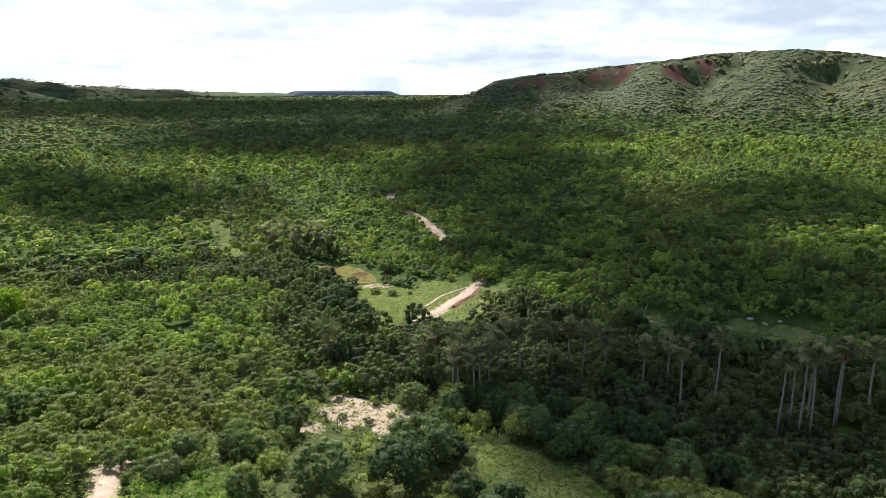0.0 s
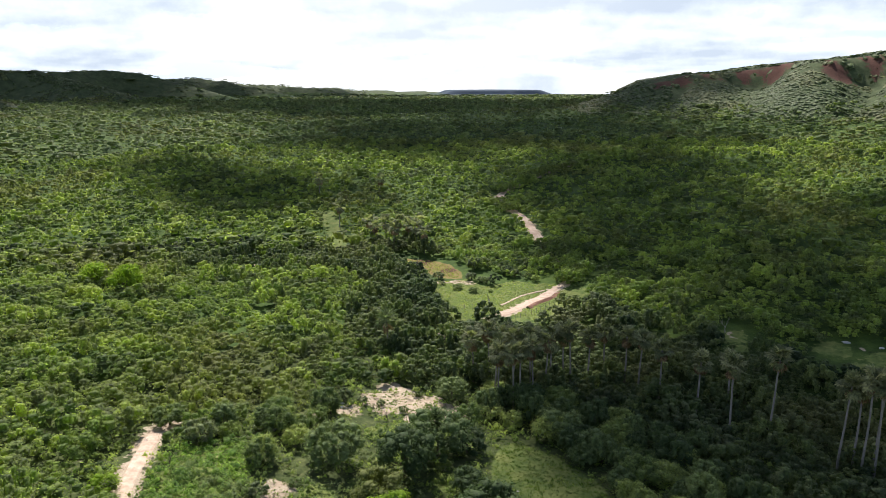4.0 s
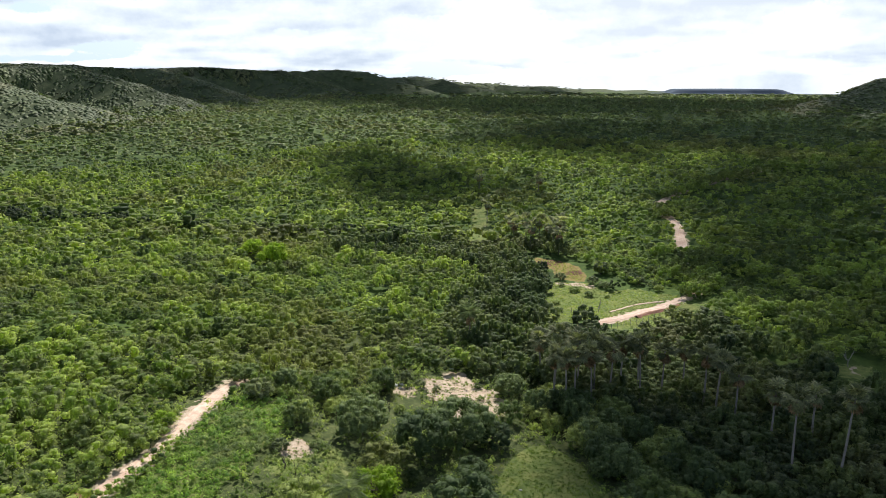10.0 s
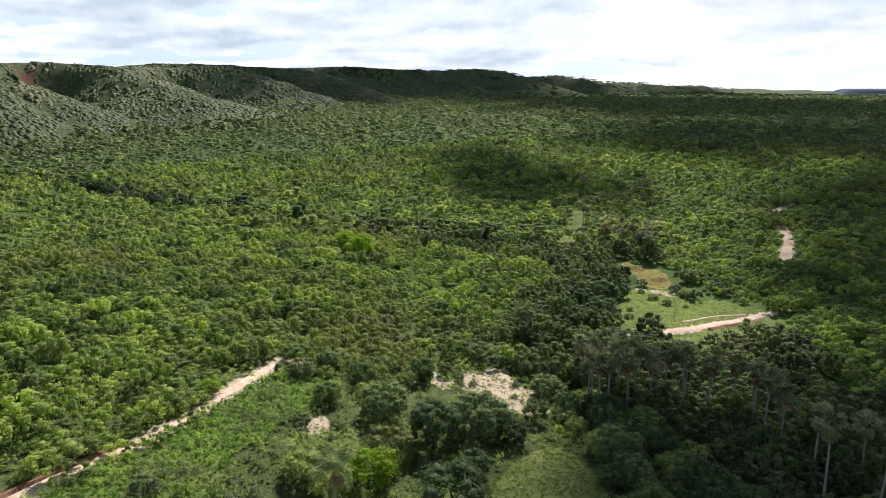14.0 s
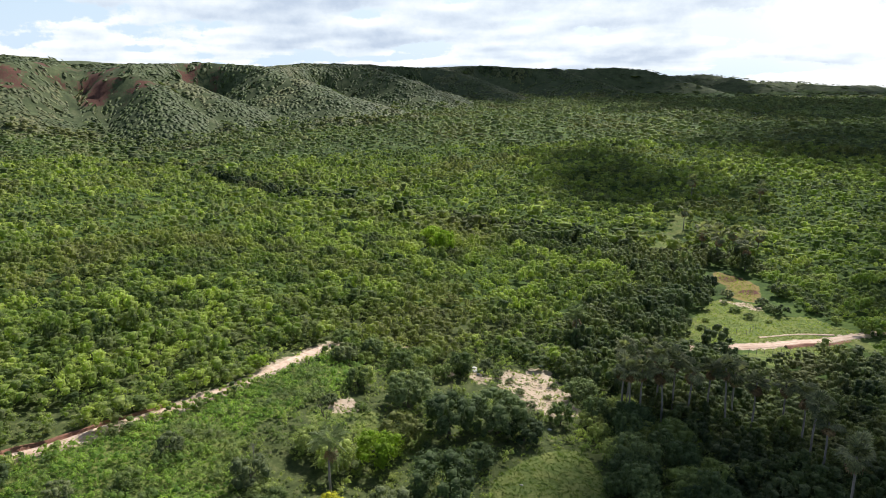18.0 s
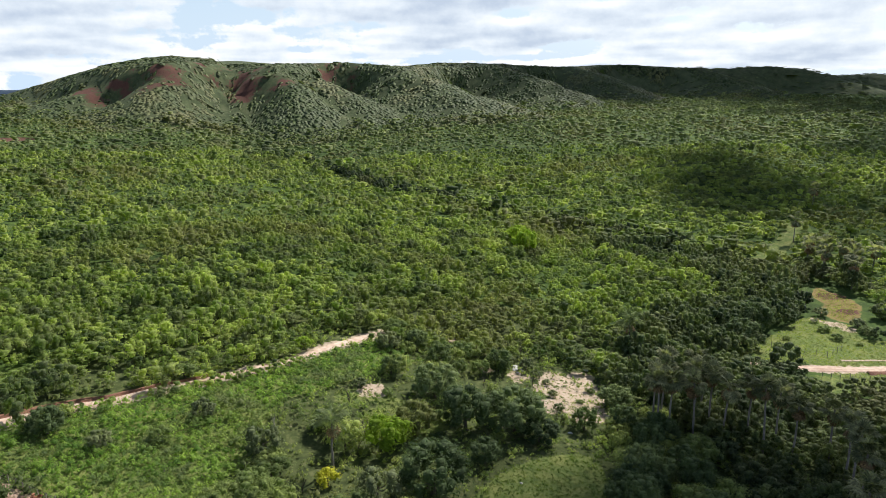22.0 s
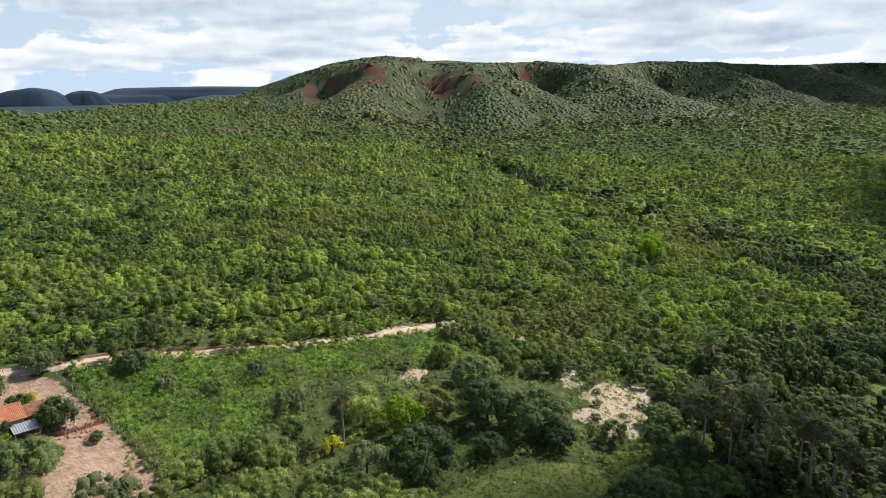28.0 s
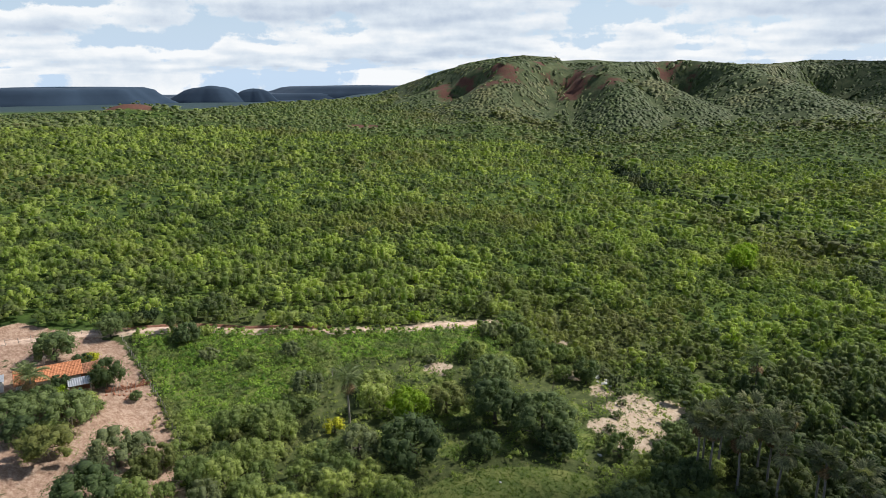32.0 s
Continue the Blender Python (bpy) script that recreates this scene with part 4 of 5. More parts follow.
def stand(kind, k, x, y, scale=1.0, turn=0.0, tall=1.0):
    z = float(ground_height(x, y))
    m = pose(x, y, z, 0, 0, turn) @ Matrix.Diagonal((scale, scale, scale * tall, 1))
    return copy_thing(MODELS[kind][k % len(MODELS[kind])], m)


def plant_trees():
    rng = np.random.default_rng(9)
    for kind, k, x, y, s, tall in (
            ("wide", 0, -7.0, 17, 1.02, 0.95), ("dark", 0, -10.0, 8.5, 1.12, 1.0), ("wide", 1, -21.5, 7.3, 0.80, 1.05), ("dark", 1, 0.4, 7.2, 0.72, 0.75), ("dark", 2, 6.2, -4.3, 1.3, 0.85), ("wide", 1, -2.5, 19.5, 0.6, 0.85),
            ("lime", 0, -7.6, -7, 1.12, 1.0), ("olive", 0, -11.4, -0.7, 1.0, 1.0), ("bloom", 0, -0.6, -19, 1.0, 0.85), ("pale", 0, 6.0, -13, 1.25, 1.0), ("pale", 1, -10.5, -27, 1.1, 1.1),
            ("scrub", 0, -9, -14, 1.1, 1.1), ("flat", 0, -15, -15, 0.95, 0.95), ("scrub", 1, -31.5, 26.5, 1.0, 1.1), ("pale", 0, -34.6, 30.2, 0.75, 0.6), ("flat", 1, -53, 9.8, 1.0, 0.85), ("lime", 0, -47.7, -12.7, 0.72, 0.75),
            ("dark", 0, -13.9, -80.7, 1.2, 0.78), ("bloom", 0, -13.5, -72.5, 1.14, 0.95), ("scrub", 2, -11.9, -73.6, 0.91, 0.93), ("dark", 3, -3.0, -71.8, 0.55, 0.85), ("scrub", 3, -6.4, -64.6, 1.3, 1.1), ("dark", 1, -6.0, -65.4, 0.72, 0.75), ("dark", 1, -25.8, -76.1, 0.87, 0.78), ("dark", 2, 2.4, -71.6, 0.75, 0.75),
            ("dark", 2, 7.6, -62.7, 1.25, 0.75), ("lime", 0, -1.0, -70.7, 0.5, 0.85), ("scrub", 4, 1.8, -63.9, 0.91, 0.9), ("scrub", 1, 3, -61.4, 0.76, 0.9), ("dark", 1, 5.2, -74.6, 0.8, 0.72), ("dark", 0, 9.6, -71.7, 1.07, 0.75), ("olive", 0, 16.8, -60.2, 1.3, 0.85), ("pale", 1, 15.8, -49.3, 1.8, 0.85),
            ("pale", 0, 11.6, -47.5, 0.94, 0.85), ("olive", 0, 18.6, -43.5, 0.85, 0.95), ("dark", 3, 26.6, -47.3, 1.35, 0.75), ("scrub", 0, 24.2, -42.1, 1.17, 0.93), ("olive", 0, 15.1, -42.4, 0.81, 0.95), ("scrub", 3, 12.6, -41.2, 0.88, 0.93), ("scrub", 2, 21.3, -38.7, 0.67, 0.93), ("dark", 1, -3.4, -57.4, 0.36, 0.75),
            ("scrub", 4, 17.5, -35.6, 1.19, 0.93), ("dark", 2, -26.6, -59, 0.87, 0.78), ("scrub", 0, -28.7, -76.5, 1.16, 0.93), ("dark", 3, 5.9, -70.2, 0.85, 0.7), ("dark", 0, 13, -68, 0.85, 0.75), ("flat", 1, 12.5, -64.5, 0.9, 0.9), ("dark", 3, 4.6, -66.4, 0.8, 0.75),
            ("pale", 0, -22.5, 33, 0.42, 0.7), ("pale", 1, -17.5, 31.5, 0.38, 0.7), ("scrub", 2, -17, 40.5, 0.36, 0.6), ("pale", 0, -12, 29.5, 0.45, 0.7), ("pale", 1, -26.5, 33, 0.5, 0.7), ("scrub", 3, -13.5, 35.5, 0.3, 0.6), ("pale", 0, -8.5, 28, 0.5, 0.7), ("pale", 1, -27.5, -6, 0.55, 0.7), ("scrub", 1, -24, -1.5, 0.4, 0.6),
            ("lime", 0, -117, 81, 1.55, 1.15), ("wide", 0, -35, 104.5, 0.98, 1.1), ("wide", 1, -29, 94, 0.95, 1.0), ("dark", 0, 23, 16, 0.7, 0.7), ("dark", 3, 28, 3, 0.9, 0.7), ("wide", 0, -34, -72, 0.55, 0.9), ("scrub", 2, -31, -57, 0.7, 0.8),
            ("flat", 2, -40.5, -37, 0.8, 0.8), ("pale", 0, -24, -35, 0.95, 0.9), ("pale", 1, -20, -51, 0.9, 0.8), ("scrub", 3, -19, -42, 0.8, 0.8), ("scrub", 1, -21.8, 119.6, 0.6, 0.6), ("scrub", 4, -27.4, 121.8, 0.7, 0.5), ("pale", 1, -36, 131, 0.9, 0.7),
            ("dark", 2, -20.8, 129.4, 0.55, 0.5), ("pale", 0, -24.7, 131, 0.9, 0.7), ("pale", 1, -26, 142, 1.1, 1.0), ("scrub", 0, -25.1, 103, 0.6, 0.5), ("scrub", 2, -28.1, 109, 0.42, 0.6), ("pale", 1, -11.2, 136, 0.8, 0.8), ("scrub", 0, -3.6, 131, 0.6, 0.8), ("dark", 2, -14, 138.4, 0.6, 0.7), ("pale", 0, -33, 125, 0.5, 0.5), ("scrub", 4, -16.5, 121, 0.36, 0.5), ("dark", 1, 12, 30, 1.0, 0.8), ("dark", 3, 18, 25, 0.9, 0.8)):
        near = -32 < x < 10 and -28 < y < 32
        stand(kind, k, x, y, s * (1.18 if near else 1.0), rng.uniform(0, 360), tall * (0.95 if near else 1.0))
    x, y = crop(rng, 4.3, 0, 47)
    keep = ~open_land(x, y, 2.2)
    for cx, cy in ((-7, 17), (-21.5, 7.3), (6.2, -4.3), (-7.6, -7), (-34.6, 30.2), (-10, 8.5), (-11.4, -0.7), (0, -19), (6, -13), (-4.1, -17.3)):
        keep &= np.hypot(x - cx, y - cy) > 4.6
    park = (x > -30) & (x < 8) & (y > -26) & (y < 30)
    keep &= ~park | (rng.uniform(0, 1, len(x)) < 0.12)
    x, y, park = x[keep], y[keep], park[keep]
    g = gallery(x, y)
    for px, py, wet, loose in zip(x, y, g, park):
        u = rng.uniform()
        if wet > 0.5:
            kind = "dark" if u < 0.62 else "flat" if u < 0.82 else "scrub" if u < 0.94 else "wide"
        else:
            kind = "scrub" if u < 0.66 else "flat" if u < 0.80 else "dark" if u < 0.86 else "pale"
        size = (0.6 if loose else 1.0) * rng.uniform(0.68, 1.15) * (0.62 if kind == "wide" else 0.75 if kind == "dark" and wet < 0.5 else 0.85 if kind == "dark" else 1.0)
        stand(kind, int(rng.integers(0, 9)), px, py, size, rng.uniform(0, 360), rng.uniform(0.8, 1.1))
    stand("lime", 0, -133.5, 87.0, 1.5, 40.0, 1.0)


plant_trees()
for kind in MODELS.values():
    for ob in kind:
        for o in (*ob.children_recursive, ob):
            bpy.data.objects.remove(o)


# ---- undergrowth and grass ----
def plant_undergrowth():
    rng = np.random.default_rng(31)
    forms = wood_forms(rng, 10, 3, 1, 5, 52, 0.19, 0.46)
    x, y = crop(rng, 1.65, 0, 62)
    free = np.zeros(len(x), bool)
    for rim in (LAWN, YARD, MEADOW_EAST):
        free |= rim_distance(x, y, rim) < np.where(rng.uniform(0, 1, len(x)) < 0.35, -2.2, 0.4)
    for cx, cy, r in SAND_SPOTS:
        free |= np.hypot(x - cx - 0.5, y - cy + 0.5) < r * np.where(rng.uniform(0, 1, len(x)) < 0.22, 0.0, 1.1)
    for line in (TRACK_WEST, TRACK_EAST):
        free |= line_distance(x, y, line)[0] < 2.0
    free |= rim_distance(x, y, SCRUB_FIELD) < 0
    free |= (x > -30) & (x < 8) & (y > -26) & (y < 30) & (rng.uniform(0, 1, len(x)) < 0.35)
    x, y = x[~free], y[~free]
    h = rng.uniform(0.7, 1.9, len(x)) * rng.choice((0.6, 1, 1, 1.5), len(x))
    joined_woods("undergrowth", "tangled green undergrowth between the trees", rng, forms, x, y, h, h * rng.uniform(0.6, 0.85, len(x)), rng.uniform(0.1, 1.0, len(x)) - 0.4 * gallery(x, y))
    x, y = crop(rng, 1.2, 0, 80)
    keep = (rim_distance(x, y, SCRUB_FIELD) < 0.6) & (line_distance(x, y, TRACK_WEST)[0] > 1.9)
    x, y = x[keep], y[keep]
    h = rng.uniform(0.8, 1.9, len(x)) * rng.choice((0.8, 1, 1.4), len(x))
    joined_woods("scrub", "low bright green regrowth scrub beside the track", rng, wood_forms(rng, 10, 3, 1, 5, 64, 0.18, 0.46), x, y, h, h * rng.uniform(0.65, 0.95, len(x)), rng.uniform(0.3, 1.1, len(x)), LEAF_REGROWTH)
    # taller bushes on the field's side of the track, with gaps where the track shows
    x, y = crop(rng, 1.7, 20, 90)
    d, side = line_distance(x, y, TRACK_WEST)
    thick = smooth_noise(y / 9.0 + 2.2, y * 0 + 5.1)
    keep = (side > 0) & (d > 1.5) & (d < 3.4) & (thick > -0.25) & (y < -10) & (y > -70)
    x, y = x[keep], y[keep]
    h = rng.uniform(1.4, 3.0, len(x))
    joined_woods("scrub", "bushes crowding the edge of the sandy track", rng, wood_forms(rng, 8, 5, 2, 5, 120, 0.16, 0.42), x, y, h, h * rng.uniform(0.6, 0.85, len(x)), rng.uniform(0.1, 1.0, len(x)))


plant_undergrowth()


def tuft_forms(rng, count, blades):
    forms = []
    for _ in range(count):
        v, f = [], []
        for k in range(blades):
            w, lean = rng.uniform(0, 6.28), rng.uniform(0.2, 0.8)
            bx, by = rng.uniform(-0.5, 0.5, 2)
            d = np.array((math.cos(w), math.sin(w), 0))
            side = np.array((-math.sin(w), math.cos(w), 0)) * 0.10
            p = np.array((bx, by, 0))
            tip = p + d * lean * 0.6 + np.array((0, 0, rng.uniform(0.5, 1.0)))
            n = len(v)
            v += [p - side, p + side, tip]
            f.append((n, n + 1, n + 2))
        forms.append((np.array(v), np.array(f)))
    return forms


def plant_grass():
    rng = np.random.default_rng(41)
    x, y = crop(rng, 0.5, 0, 48)
    keep = rim_distance(x, y, LAWN) < 0.8
    for cx, cy, r in PALE_GRASS[:5] + PALE_GRASS[14:]:
        keep |= np.hypot(x - cx, y - cy) < r
    for cx, cy, r in SAND_SPOTS[:7]:
        keep |= (np.hypot(x - cx, y - cy) < r * 1.5) & (rng.uniform(0, 1, len(x)) < 0.3)
    keep &= rng.uniform(0, 1, len(x)) < 0.8
    x, y = x[keep], y[keep]
    n = len(x)
    size = rng.uniform(0.14, 0.34, n) * rng.choice((0.8, 1, 1.7), n)
    forms = tuft_forms(rng, 8, 12)
    joined_woods("grass", "rough bright green grass of the clearing", rng, forms, x, y, size * 0.7, size * 1.3, rng.uniform(0.0, 1.2, n), GRASS, base=0.0, rise=1.0)
    x, y = crop(rng, 0.8, 75, 165)
    keep = ((rim_distance(x, y, MEADOW_EAST) < 0) | (rim_distance(x, y, BOG) < -1)) & (line_distance(x, y, TRACK_EAST)[0] > 2)
    x, y = x[keep], y[keep]
    n = len(x)
    size = rng.uniform(0.25, 0.6, n)
    joined_woods("grass", "bright meadow grass beside the sandy road", rng, forms, x, y, size * 0.55, size * 1.3, rng.uniform(0.3, 1.2, n), MEADOW_GRASS, base=0.0, rise=1.0)


plant_grass()


# ---- palms ----
def fan_frond(rng, size=1.5):
    """A stalk with a pleated fan of split blades, growing along +x."""
    v, f = [], []
    n = 13
    hub = np.array((size * 0.75, 0, 0.10))
    v += [(0, -0.03, 0), (0, 0.03, 0), tuple(hub + (0, 0.02, 0)), tuple(hub + (0, -0.02, 0))]
    f += [(0, 1, 2), (0, 2, 3)]
    for k in range(n):
        w = radians(-125 + 250 * k / (n - 1))
        r = size * (0.62 + 0.20 * math.cos(w * 0.8)) * rng.uniform(0.9, 1.1)
        droop = -0.28 * size * rng.uniform(0.5, 1.3)
        dw = radians(12)
        mid = 0.62
        b = len(v)
        v += [tuple(hub), tuple(hub + np.array((math.cos(w - dw) * r * mid, math.sin(w - dw) * r * mid, droop * 0.25 - 0.03))),
              tuple(hub + np.array((math.cos(w) * r * mid, math.sin(w) * r * mid, droop * 0.25 + 0.05))),
              tuple(hub + np.array((math.cos(w + dw) * r * mid, math.sin(w + dw) * r * mid, droop * 0.25 - 0.03))),
              tuple(hub + np.array((math.cos(w) * r, math.sin(w) * r, droop)))]
        f += [(b, b + 1, b + 2), (b, b + 2, b + 3), (b + 1, b + 4, b + 2), (b + 2, b + 4, b + 3)]
    return np.array(v), np.array(f)


def feather_frond(rng, size=2.6):
    """An arching midrib with two rows of leaflets, growing along +x."""
    v, f = [], []
    n = 16
    for k in range(n):
        u = (k + 1) / n
        p = np.array((size * (u - 0.12 * u * u), 0, size * (0.35 * u - 0.62 * u * u)))
        length = size * 0.30 * math.sin(math.pi * min(1, 0.18 + u * 0.78))
        for s in (-1, 1):
            b = len(v)
            tip = p + np.array((length * 0.5, s * length, -length * rng.uniform(0.25, 0.6)))
            v += [tuple(p), tuple(p + np.array((0.09, 0, 0))), tuple(tip), tuple((p + tip) / 2 + np.array((0.05, 0, 0.06)))]
            f += [(b, b + 1, b + 3), (b, b + 3, b + 2), (b + 1, b + 2, b + 3)]
        if k:
            b = len(v)
            q = np.array((size * (k / n - 0.12 * (k / n) ** 2), 0, size * (0.35 * k / n - 0.62 * (k / n) ** 2)))
            v += [tuple(q + (0, -0.03, 0)), tuple(q + (0, 0.03, 0)), tuple(p)]
            f += [(b, b + 1, b + 2)]
    return np.array(v), np.array(f)


prng = np.random.default_rng(77)
FANS = [mesh_of("frond", *fan_frond(prng), FROND) for _ in range(4)]
DRY_FANS = [mesh_of("dry_frond", *fan_frond(prng, 1.4), FROND_DRY) for _ in range(3)]
FEATHERS = [mesh_of("frond", *feather_frond(prng), FEATHER) for _ in range(4)]


def palm(rng, x, y, height, kind="fan", lean=None, green=21, dry=9, label="", size=1.0):
    """palm_tree > trunk, fronds, dry fronds hanging below the crown"""
    ob = new("palm_tree")
    tagged(ob, label, "palm", "palms in the wet hollow" if kind == "fan" else "feather palms")
    ob.matrix_basis = pose(x, y, float(ground_height(x, y)), 0, 0, rng.uniform(0, 360))
    lx = rng.uniform(-0.06, 0.06) * height if lean is None else lean
    pts = [(lx * (k / 9) ** 1.6, 0.05 * math.sin(k), -0.3 + (height + 0.3) * k / 9) for k in range(10)]
    thick = 0.17 if kind == "fan" else 0.17
    v, q = tube(pts, [thick * (1.25 - 0.5 * k / 9) + 0.012 * (k % 2) for k in range(10)], 9)
    under("trunk", mesh_of("trunk", np.array(v), np.array(q), PALM_BARK, smooth=True), ob)
    top = pts[-1]
    for k in range(green):
        tilt = rng.uniform(-82, 48) if kind == "fan" else rng.uniform(-75, 22)
        fans = FANS if kind == "fan" else FEATHERS
        s = rng.uniform(0.8, 1.12) * size
        m = pose(*top, 0, 0, 360 * k / green + rng.uniform(-12, 12)) @ pose(0, 0, 0, rng.uniform(-15, 15), tilt, 0) @ Matrix.Diagonal((s, s, s, 1))
        under("frond", fans[int(rng.integers(0, len(fans)))], ob, "", m)
    for k in range(dry):
        s = rng.uniform(0.75, 1.05) * size
        m = pose(top[0], top[1], top[2] - rng.uniform(0.1, 0.5), 0, 0, 360 * k / max(dry, 1) + rng.uniform(-20, 20)) @ pose(0, 0, 0, rng.uniform(-20, 20), rng.uniform(52, 80), 0) @ Matrix.Diagonal((s, s, s, 1))
        under("dry_frond", DRY_FANS[int(rng.integers(0, 3))], ob, "withered grey-brown hanging frond", m)
    return ob


def plant_palms():
    rng = np.random.default_rng(78)
    tall = "tall grey-trunked fan palm with a ragged crown"
    for x, y, h in ((2.3, 41.4, 9.6), (3.4, 43.2, 9.9), (4.3, 51.7, 10.5), (12.5, 56.8, 11), (19.3, 64.8, 9), (26.8, 60.7, 9.5), (24, 63, 9), (44.4, 55.9, 9.5), (42.5, 41, 13.4), (49.5, 42, 15.3), (59.6, 36.3, 14), (62.5, 38, 13),
                    (62.8, 34.7, 16), (65.6, 37.8, 15), (64.7, 34.4, 15.5), (71, 38.2, 14.5), (72.2, 39.4, 14), (77.9, 39.5, 13.5), (80, 43, 12), (84, 38, 14), (38, 52, 9), (16, 60, 9.5), (8, 57.5, 9.5), (31, 57, 9)):
        palm(rng, x, y, h * (1.22 if x < 40 else 1.1), label=tall, size=1.18)
    for x, y, h in ((-1.1, 43.3, 9.2), (-2.2, 46, 9.6), (0.9, 51.2, 10), (-5.5, 57.8, 9), (5.5, 47, 10), (7.5, 52, 10), (-1, 55, 9.4), (10.5, 62, 9), (-8, 52, 8.5)):
        palm(rng, x, y, h * 1.2, green=17, dry=15, size=1.28, label="fan palm with many withered fronds under its crown")
    for x, y, h in ((-71, 167, 8), (-62, 163.6, 9), (-59, 173.8, 8), (-68, 172, 8.5), (-49, 160.5, 8.5), (-64, 176, 8), (-54, 167, 9), (-75, 173, 8), (-57, 181, 8), (-94, 187, 9), (-122, 230, 10), (-95, 243, 9)):
        palm(rng, x, y, h, green=12, dry=8, label="distant fan palm beside the boggy creek", size=1.5)
    for x, y, h in ((-4.1, -17.3, 8.8), (-30.1, 60.2, 9.3), (0.9, -74.6, 4.9)):
        palm(rng, x, y, h, "feather", 0.3, 26, 2, "slim feather palm with drooping green fronds", 1.45)


plant_palms()


# ---- bare trees, a bleached snag, pale stones ----
def bare_tree(seed, x, y, height, mat, label):
    rng = np.random.default_rng(seed)
    v, q = [], []

    def limb(p, d, length, girth, level):
        mid = p + d * length * 0.5 + rng.normal(0, 0.05 * length, 3)
        tip = p + d * length
        tube([p, mid, tip], [girth, girth * 0.75, girth * 0.45], 6 if level < 2 else 4, v, q)
        if level < 4:
            for _ in range(3 if level < 2 else 2):
                e = d + rng.normal(0, 0.45, 3) + np.array((0, 0, 0.40))
                limb(p + d * length * rng.uniform(0.6, 1.0), e / np.linalg.norm(e), length * rng.uniform(0.55, 0.8), girth * 0.5, level + 1)

    limb(np.array((0, 0, -0.3)), np.array((0.06, 0.03, 1.0)), height * 0.38, height * 0.028, 0)
    ob = new("bare_tree")
    ob.matrix_basis = pose(x, y, float(ground_height(x, y)), 0, 0, seed * 40)
    under("trunk", mesh_of("trunk", np.array(v), np.array(q), mat, smooth=True), ob)
    return tagged(ob, label, "dead tree", "bare trees")


for k, (x, y, h) in enumerate(((-23.2, -9.6, 4.6), (-12.5, -9.5, 4.4), (-12, -11, 3.6), (-17.2, -24, 4.0), (-23, 30, 2.8), (-15, 24, 2.4), (0, -23, 3.2), (-44, -3, 3.4), (-44.2, 135, 7.0), (48.6, 92.0, 5.5),
                               (-19.1, 26.8, 2.8), (-37, 35, 4), (-24.7, 19.5, 3.4), (-20.7, -9.8, 3.6), (-43.6, 37, 4), (-19.5, 26.8, 3), (-8, -12.1, 3.4), (-8.8, -41.6, 3), (-42.3, 40.9, 4.2), (-61.2, 51, 4.2), (-84.7, 111.2, 5))):
    bare_tree(k + 3, x, y, h, BARK if k not in (3, 8, 9) else DEADWOOD, "leafless grey tree with bare forked branches")


def stone(seed, x, y, size, mat, label):
    rng = np.random.default_rng(seed)
    v, f = ball(rng, 4, 8, (size, size * 0.7, size * 0.4), 0.22, -0.3)
    ob = new("stone", mesh_of("stone", v, np.array([list(q[:3]) for q in f] + [[q[0], q[2], q[3]] for q in f if q[2] != q[3]]), mat))
    ob.matrix_basis = pose(x, y, float(ground_height(x, y)) + size * 0.05, 0, 0, seed * 33)
    return tagged(ob, label, "stone", "pale stones in the scrub")


for k, (x, y, s) in enumerate(((-38.9, 17.3, 0.9), (-36.3, 15, 0.7), (-39.6, 18.6, 0.6), (-33.4, 28.6, 1.1), (-27, 46, 0.7), (7.4, 10.3, 0.3), (-4, 27, 0.5), (-51, 22.5, 0.8), (13, -9, 0.3), (-31.2, 30.3, 0.8), (-30.2, 31.4, 0.6), (-32.4, 31.0, 0.7), (-31.6, 29.0, 0.5), (-29.6, 30.0, 0.45), (-40.2, 16.2, 0.5), (75.6, 90.1, 0.9), (82.4, 87.5, 0.7))):
    stone(k + 1, x, y, s, STONE, "pale grey-white stone lying among low scrub")


# ---- fences ----
def fence(line, gap, height, label, wires=3):
    """fence > each post, each wire"""
    ob = new("fence")
    tagged(ob, label, "fence", "wire fences")
    rng = np.random.default_rng(int(abs(line[0][0] * 7)) + 1)
    tops = []
    for (ax, ay), (bx, by) in zip(line[:-1], line[1:]):
        n = max(1, int(math.hypot(bx - ax, by - ay) / gap))
        tops += [(ax + (bx - ax) * k / n, ay + (by - ay) * k / n) for k in range(n)]
    tops.append(line[-1])
    pv, pq = tube([(0, 0, -0.3), (0.01, 0, height * 0.5), (0.03, 0.01, height)], [0.075, 0.065, 0.06], 6)
    post = mesh_of("post", np.array(pv), np.array(pq), DEADWOOD, smooth=True)
    spots_ = []
    for x, y in tops:
        z = float(ground_height(x, y))
        under("post", post, ob, "", pose(x, y, z, rng.uniform(-5, 5), rng.uniform(-5, 5), rng.uniform(0, 360)) @ Matrix.Diagonal((1, 1, rng.uniform(0.85, 1.1), 1)))
        spots_.append((x, y, z))
    for k in range(wires):
        v, q = tube([(x, y, z + height * (0.3 + 0.28 * k)) for x, y, z in spots_], [0.012] * len(spots_), 4)
        under("wire", mesh_of("wire", np.array(v), np.array(q), WIRE), ob)
    return ob


fence(((-24.2, -72.4), (-14.3, -62.7), (-9.4, -58.4), (-3.2, -52.5), (2.6, -47.8), (5.7, -44.9), (16, -37.4)), 1.6, 1.4, "weathered stick fence with wire along the sandy yard")
fence(((-26, 101.5), (-21.2, 103.6), (-14.1, 106.5), (-16.1, 114)), 2.2, 1.5, "old wire fence with grey posts across the meadow")
